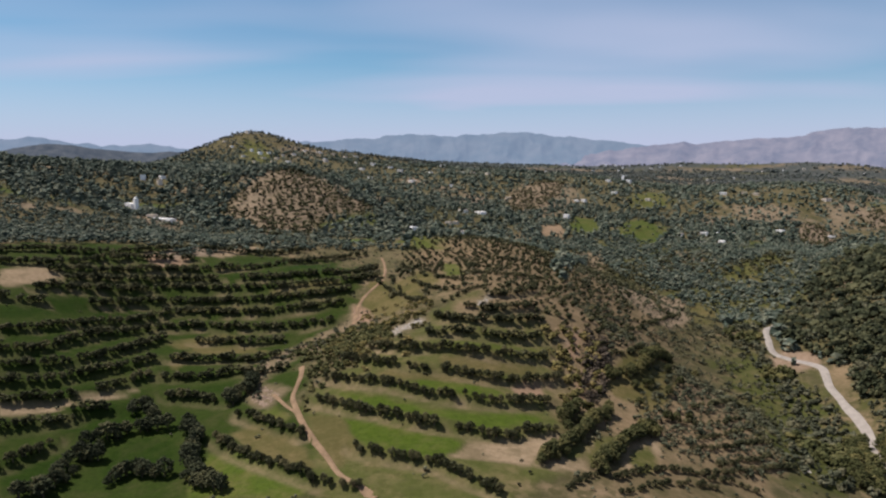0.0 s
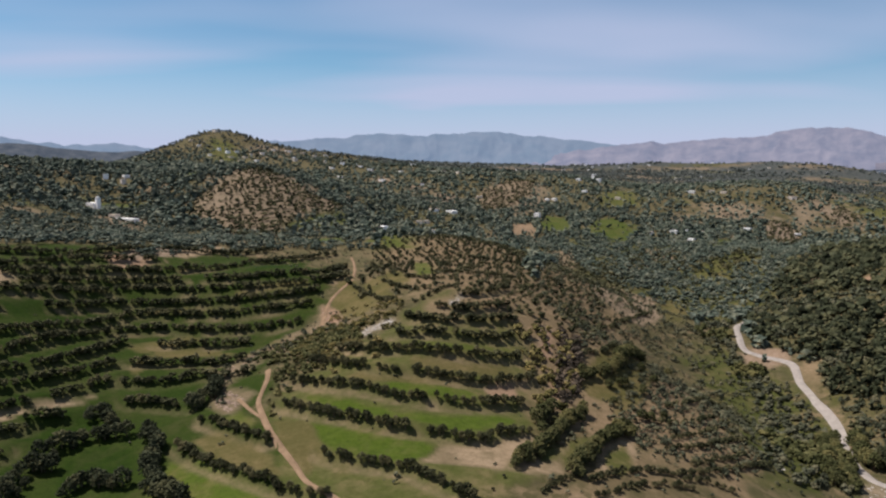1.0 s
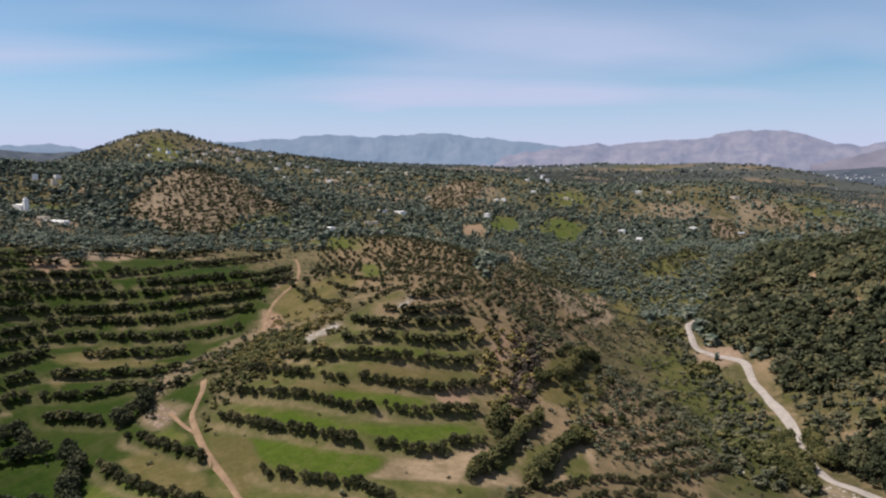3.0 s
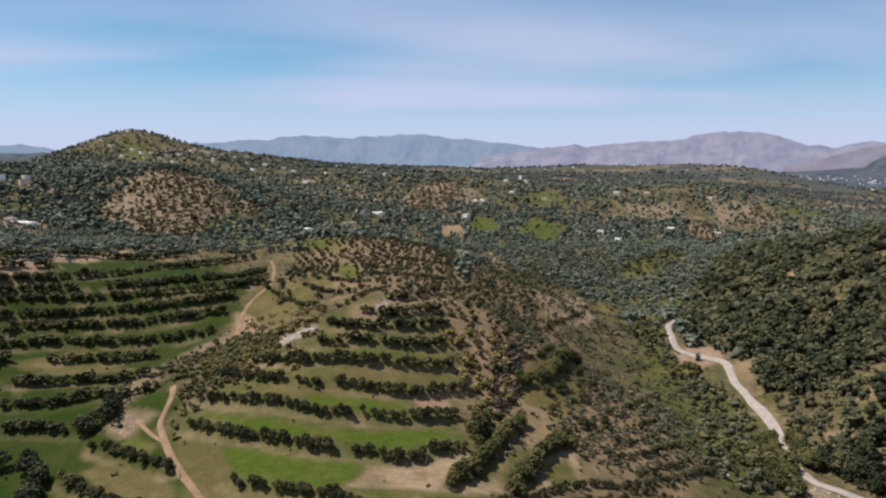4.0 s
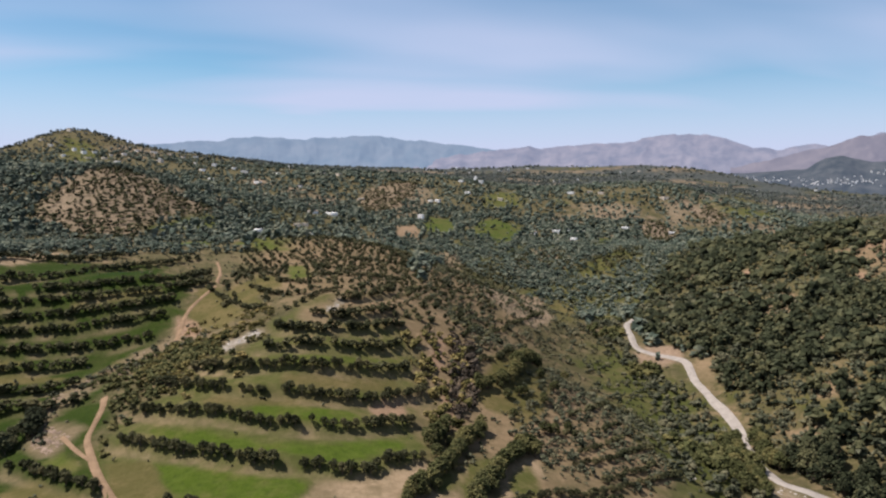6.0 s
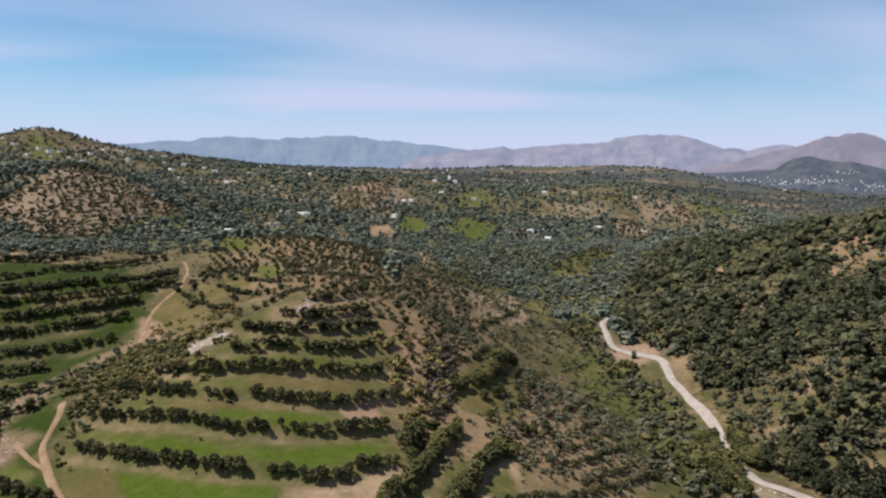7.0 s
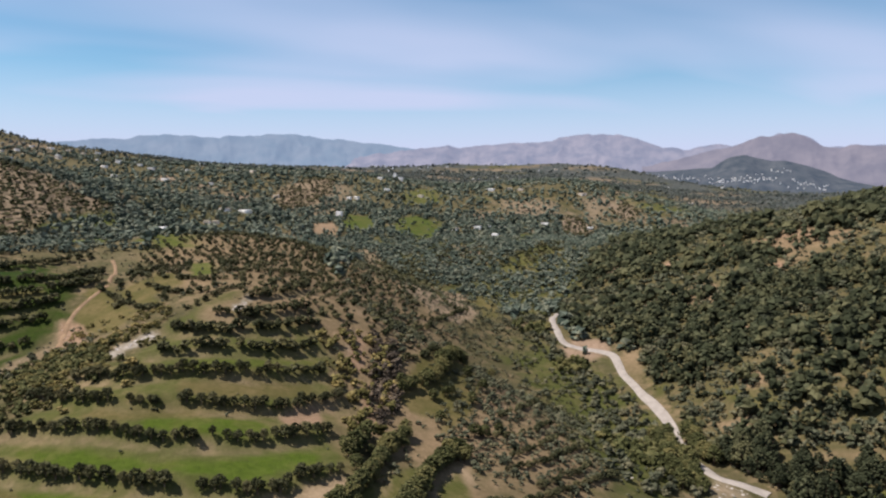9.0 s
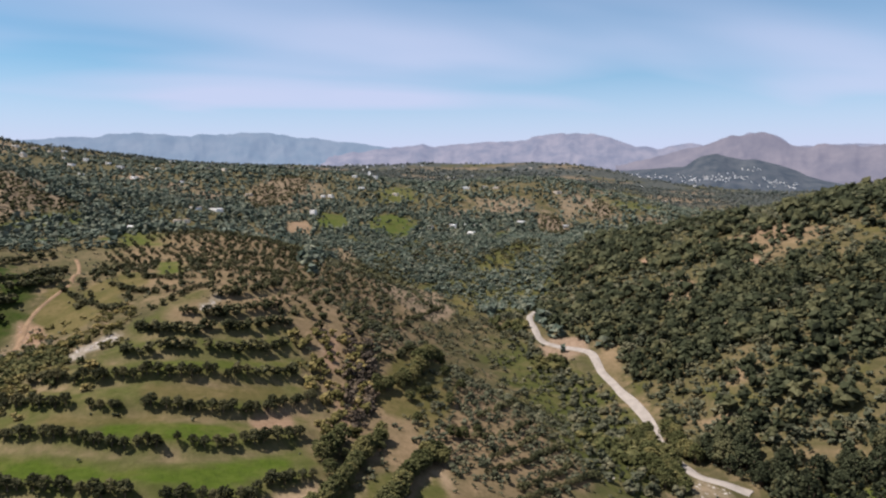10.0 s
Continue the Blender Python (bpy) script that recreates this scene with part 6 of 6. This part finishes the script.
house(-416, 1553, 11, 7, 5.5, -45, M_CREAM, "pale building on a hill summit", 2, 82)
house(-325, 783, 7.9, 5.5, 5.2, -67, M_WHITE, "white two-storey house among trees", 2, 0)
house(-291, 897, 6.9, 4.8, 2.9, -63, M_WHITE, "small whitewashed house among trees", 1, 1)
house(-309, 796, 7.7, 5.4, 2.9, -51, M_WHITE, "small whitewashed house among trees", 1, 2)
house(-302, 770, 6.4, 4.5, 5.2, -55, M_CREAM, "cream two-storey house among trees", 2, 3)
house(-331, 1332, 10.3, 7.2, 2.9, -46, M_CREAM, "small cream house among trees", 1, 4)
house(-304, 1293, 9.3, 6.5, 2.9, -65, M_CREAM, "small cream house among trees", 1, 5)
house(-177, 1475, 8.5, 6.0, 2.9, -32, M_WHITE, "small whitewashed house among trees", 1, 7)
house(-130, 883, 6.1, 4.3, 2.9, -44, M_WHITE, "small whitewashed house among trees", 1, 8)
house(-79, 1317, 10.2, 7.2, 2.9, -33, M_WHITE, "small whitewashed house among trees", 1, 9)
house(-369, 1339, 8.5, 5.9, 2.9, -61, M_WHITE, "small whitewashed house among trees", 1, 11)
house(-446, 1483, 9.3, 6.5, 2.9, -52, M_CREAM, "small cream house among trees", 1, 12)
house(-33, 711, 12.8, 8.9, 2.9, -31, M_WHITE, "small whitewashed house among trees", 1, 13)
house(24, 860, 12.8, 8.9, 2.9, -68, M_WHITE, "small whitewashed house among trees", 1, 14)
house(45, 863, 12.8, 8.9, 2.9, -59, M_WHITE, "small whitewashed house among trees", 1, 15)
house(-1, 1405, 8.0, 5.6, 5.2, -53, M_WHITE, "white two-storey house among trees", 2, 16)
house(51, 1245, 8.5, 6.0, 2.9, -54, M_CREAM, "small cream house among trees", 1, 17)
house(77, 1576, 7.8, 5.4, 2.9, -54, M_CREAM, "small cream house among trees", 1, 18)
house(75, 1208, 10.0, 7.0, 2.9, -67, M_CREAM, "small cream house among trees", 1, 19)
house(32, 1268, 9.6, 6.7, 2.9, -50, M_WHITE, "small whitewashed house among trees", 1, 20)
house(-76, 1304, 6.9, 4.8, 2.9, -42, M_WHITE, "small whitewashed house among trees", 1, 21)
house(267, 1168, 6.9, 4.9, 2.9, -50, M_WHITE, "small whitewashed house among trees", 1, 23)
house(253, 1065, 7.2, 5.0, 2.9, -45, M_WHITE, "small whitewashed house among trees", 1, 24)
house(185, 997, 5.3, 3.7, 2.9, -55, M_WHITE, "small whitewashed house among trees", 1, 25)
house(196, 1003, 6.5, 4.6, 2.9, -51, M_WHITE, "small whitewashed house among trees", 1, 26)
house(154, 896, 6.6, 4.6, 5.2, -46, M_WHITE, "white two-storey house among trees", 2, 27)
house(260, 784, 5.4, 3.8, 2.9, -57, M_WHITE, "small whitewashed house among trees", 1, 28)
house(292, 801, 7.3, 5.1, 2.9, -40, M_WHITE, "small whitewashed house among trees", 1, 29)
house(312, 820, 5.6, 4.0, 2.9, -53, M_WHITE, "small whitewashed house among trees", 1, 30)
house(336, 835, 7.8, 5.5, 2.9, -45, M_CREAM, "small cream house among trees", 1, 31)
house(269, 741, 5.1, 3.6, 2.9, -34, M_WHITE, "small whitewashed house among trees", 1, 32)
house(293, 751, 6.2, 4.3, 2.9, -56, M_WHITE, "small whitewashed house among trees", 1, 33)
house(407, 866, 8.6, 6.0, 2.9, -45, M_WHITE, "small whitewashed house among trees", 1, 34)
house(459, 846, 7.7, 5.4, 2.9, -31, M_WHITE, "small whitewashed house among trees", 1, 35)
house(419, 1079, 9.8, 6.9, 2.9, -39, M_WHITE, "small whitewashed house among trees", 1, 36)
house(446, 1069, 6.8, 4.8, 2.9, -32, M_CREAM, "small cream house among trees", 1, 37)
house(457, 1052, 7.5, 5.3, 2.9, -49, M_CREAM, "small cream house among trees", 1, 38)
house(535, 1003, 9.8, 6.9, 2.9, -37, M_CREAM, "small cream house among trees", 1, 39)
house(6, 781, 6.3, 4.4, 2.9, -33, M_CREAM, "small cream house among trees", 1, 42)
house(20, 745, 7.4, 5.2, 2.9, -67, M_WHITE, "small whitewashed house among trees", 1, 43)
house(-309, 652, 7.9, 5.5, 2.9, -44, M_WHITE, "small whitewashed house among trees", 1, 44)
house(-145, 1294, 9.6, 6.7, 2.9, -53, M_WHITE, "small whitewashed house among trees", 1, 45)
house(-118, 1167, 7.1, 5.0, 2.9, -51, M_WHITE, "small whitewashed house among trees", 1, 46)
house(93, 1020, 7.4, 5.1, 2.9, -39, M_CREAM, "small cream house among trees", 1, 47)
house(-49, 1145, 9.4, 6.6, 2.9, -45, M_WHITE, "small whitewashed house among trees", 1, 48)
house(-370, 1404, 6.7, 4.7, 5.2, -50, M_WHITE, "white two-storey house among trees", 2, 49)
house(-345, 1369, 10.2, 7.1, 5.2, -63, M_WHITE, "white two-storey house among trees", 2, 50)
house(-334, 1391, 9.8, 6.9, 2.9, -65, M_WHITE, "small whitewashed house among trees", 1, 51)
house(-302, 1368, 6.7, 4.7, 2.9, -65, M_CREAM, "small cream house among trees", 1, 52)
house(-286, 1390, 9.0, 6.3, 2.9, -65, M_WHITE, "small whitewashed house among trees", 1, 53)
house(-306, 1337, 8.9, 6.2, 2.9, -43, M_CREAM, "small cream house among trees", 1, 54)
house(-277, 1457, 9.7, 6.8, 2.9, -61, M_WHITE, "small whitewashed house among trees", 1, 55)
house(-251, 1469, 10.1, 7.1, 2.9, -42, M_WHITE, "small whitewashed house among trees", 1, 56)
house(-222, 1470, 9.4, 6.6, 2.9, -35, M_CREAM, "small cream house among trees", 1, 57)
house(-194, 1432, 7.7, 5.4, 2.9, -51, M_CREAM, "small cream house among trees", 1, 58)
house(-331, 1273, 7.1, 5.0, 2.9, -51, M_CREAM, "small cream house among trees", 1, 59)
house(-280, 1311, 9.7, 6.8, 2.9, -50, M_WHITE, "small whitewashed house among trees", 1, 60)
house(-220, 1352, 10.2, 7.2, 5.2, -41, M_CREAM, "cream two-storey house among trees", 2, 61)
house(-134, 1381, 7.8, 5.5, 5.2, -33, M_WHITE, "white two-storey house among trees", 2, 62)
house(-99, 1356, 7.6, 5.3, 2.9, -45, M_WHITE, "small whitewashed house among trees", 1, 63)
house(-416, 1433, 7.3, 5.1, 2.9, -36, M_WHITE, "small whitewashed house among trees", 1, 64)
house(904, 1241, 7.5, 5.3, 2.9, -69, M_CREAM, "small cream house among trees", 1, 65)
house(530, 1000, 7.2, 5.1, 2.9, -60, M_CREAM, "small cream house among trees", 1, 66)
house(307, 521, 8.1, 5.6, 2.9, -48, M_WHITE, "small whitewashed house among trees", 1, 67)
house(1011, 2027, 8.4, 5.9, 2.9, -55, M_CREAM, "small cream house among trees", 1, 68)
house(-22, 1283, 8.3, 5.8, 2.9, -70, M_WHITE, "small whitewashed house among trees", 1, 70)
house(12, 1098, 6.3, 4.4, 2.9, -39, M_WHITE, "small whitewashed house among trees", 1, 72)
house(-74, 1286, 9.5, 6.6, 2.9, -53, M_CREAM, "small cream house among trees", 1, 73)
house(14, 785, 5.5, 3.9, 2.9, -32, M_CREAM, "small cream house among trees", 1, 74)
house(485, 2022, 9.4, 6.6, 2.9, -36, M_CREAM, "small cream house among trees", 1, 75)
house(290, 1020, 7.1, 5.0, 2.9, -45, M_CREAM, "small cream house among trees", 1, 76)

# the far town: small white houses in clusters on the flank of the dark hill and along the plain
rng = random.Random(77)
bearing = np.degrees(np.arctan2(village_x, village_y))
rise = np.degrees(np.arctan2(village_z - 92, np.hypot(village_x, village_y)))
CLUSTERS = [(33.6, -0.6, 0.7, 16), (36.0, -0.72, 0.7, 14), (38.4, -0.84, 0.5, 14), (40.2, -0.8, 0.6, 22), (41.5, -0.66, 0.5, 16), (42.3, -0.1, 0.5, 7), (43.6, -1.0, 0.7, 14), (44.9, -1.25, 0.5, 12)]
for az_c, el_c, wide, count in CLUSTERS:
    for k in range(count):
        a, e = rng.gauss(az_c, wide), rng.gauss(el_c, 0.12)
        gap = (bearing - a) ** 2 + (rise - e) ** 2
        r, c = np.unravel_index(np.argmin(gap), gap.shape)
        w = rng.uniform(3.2, 5.8)
        house(village_x[r, c], village_y[r, c], w, w * 0.8, 2.6, rng.uniform(-70, -30), M_WHITE, "small white house of a far village", 1, k, village_z[r, c])
for k in range(55):
    w = rng.uniform(4, 7.5)
    house(rng.uniform(-300, 1500), rng.uniform(1350, 2400), w, w * 0.75, 3.2, rng.uniform(-70, -30), M_WHITE, "small white house on a far plain", 1, k)
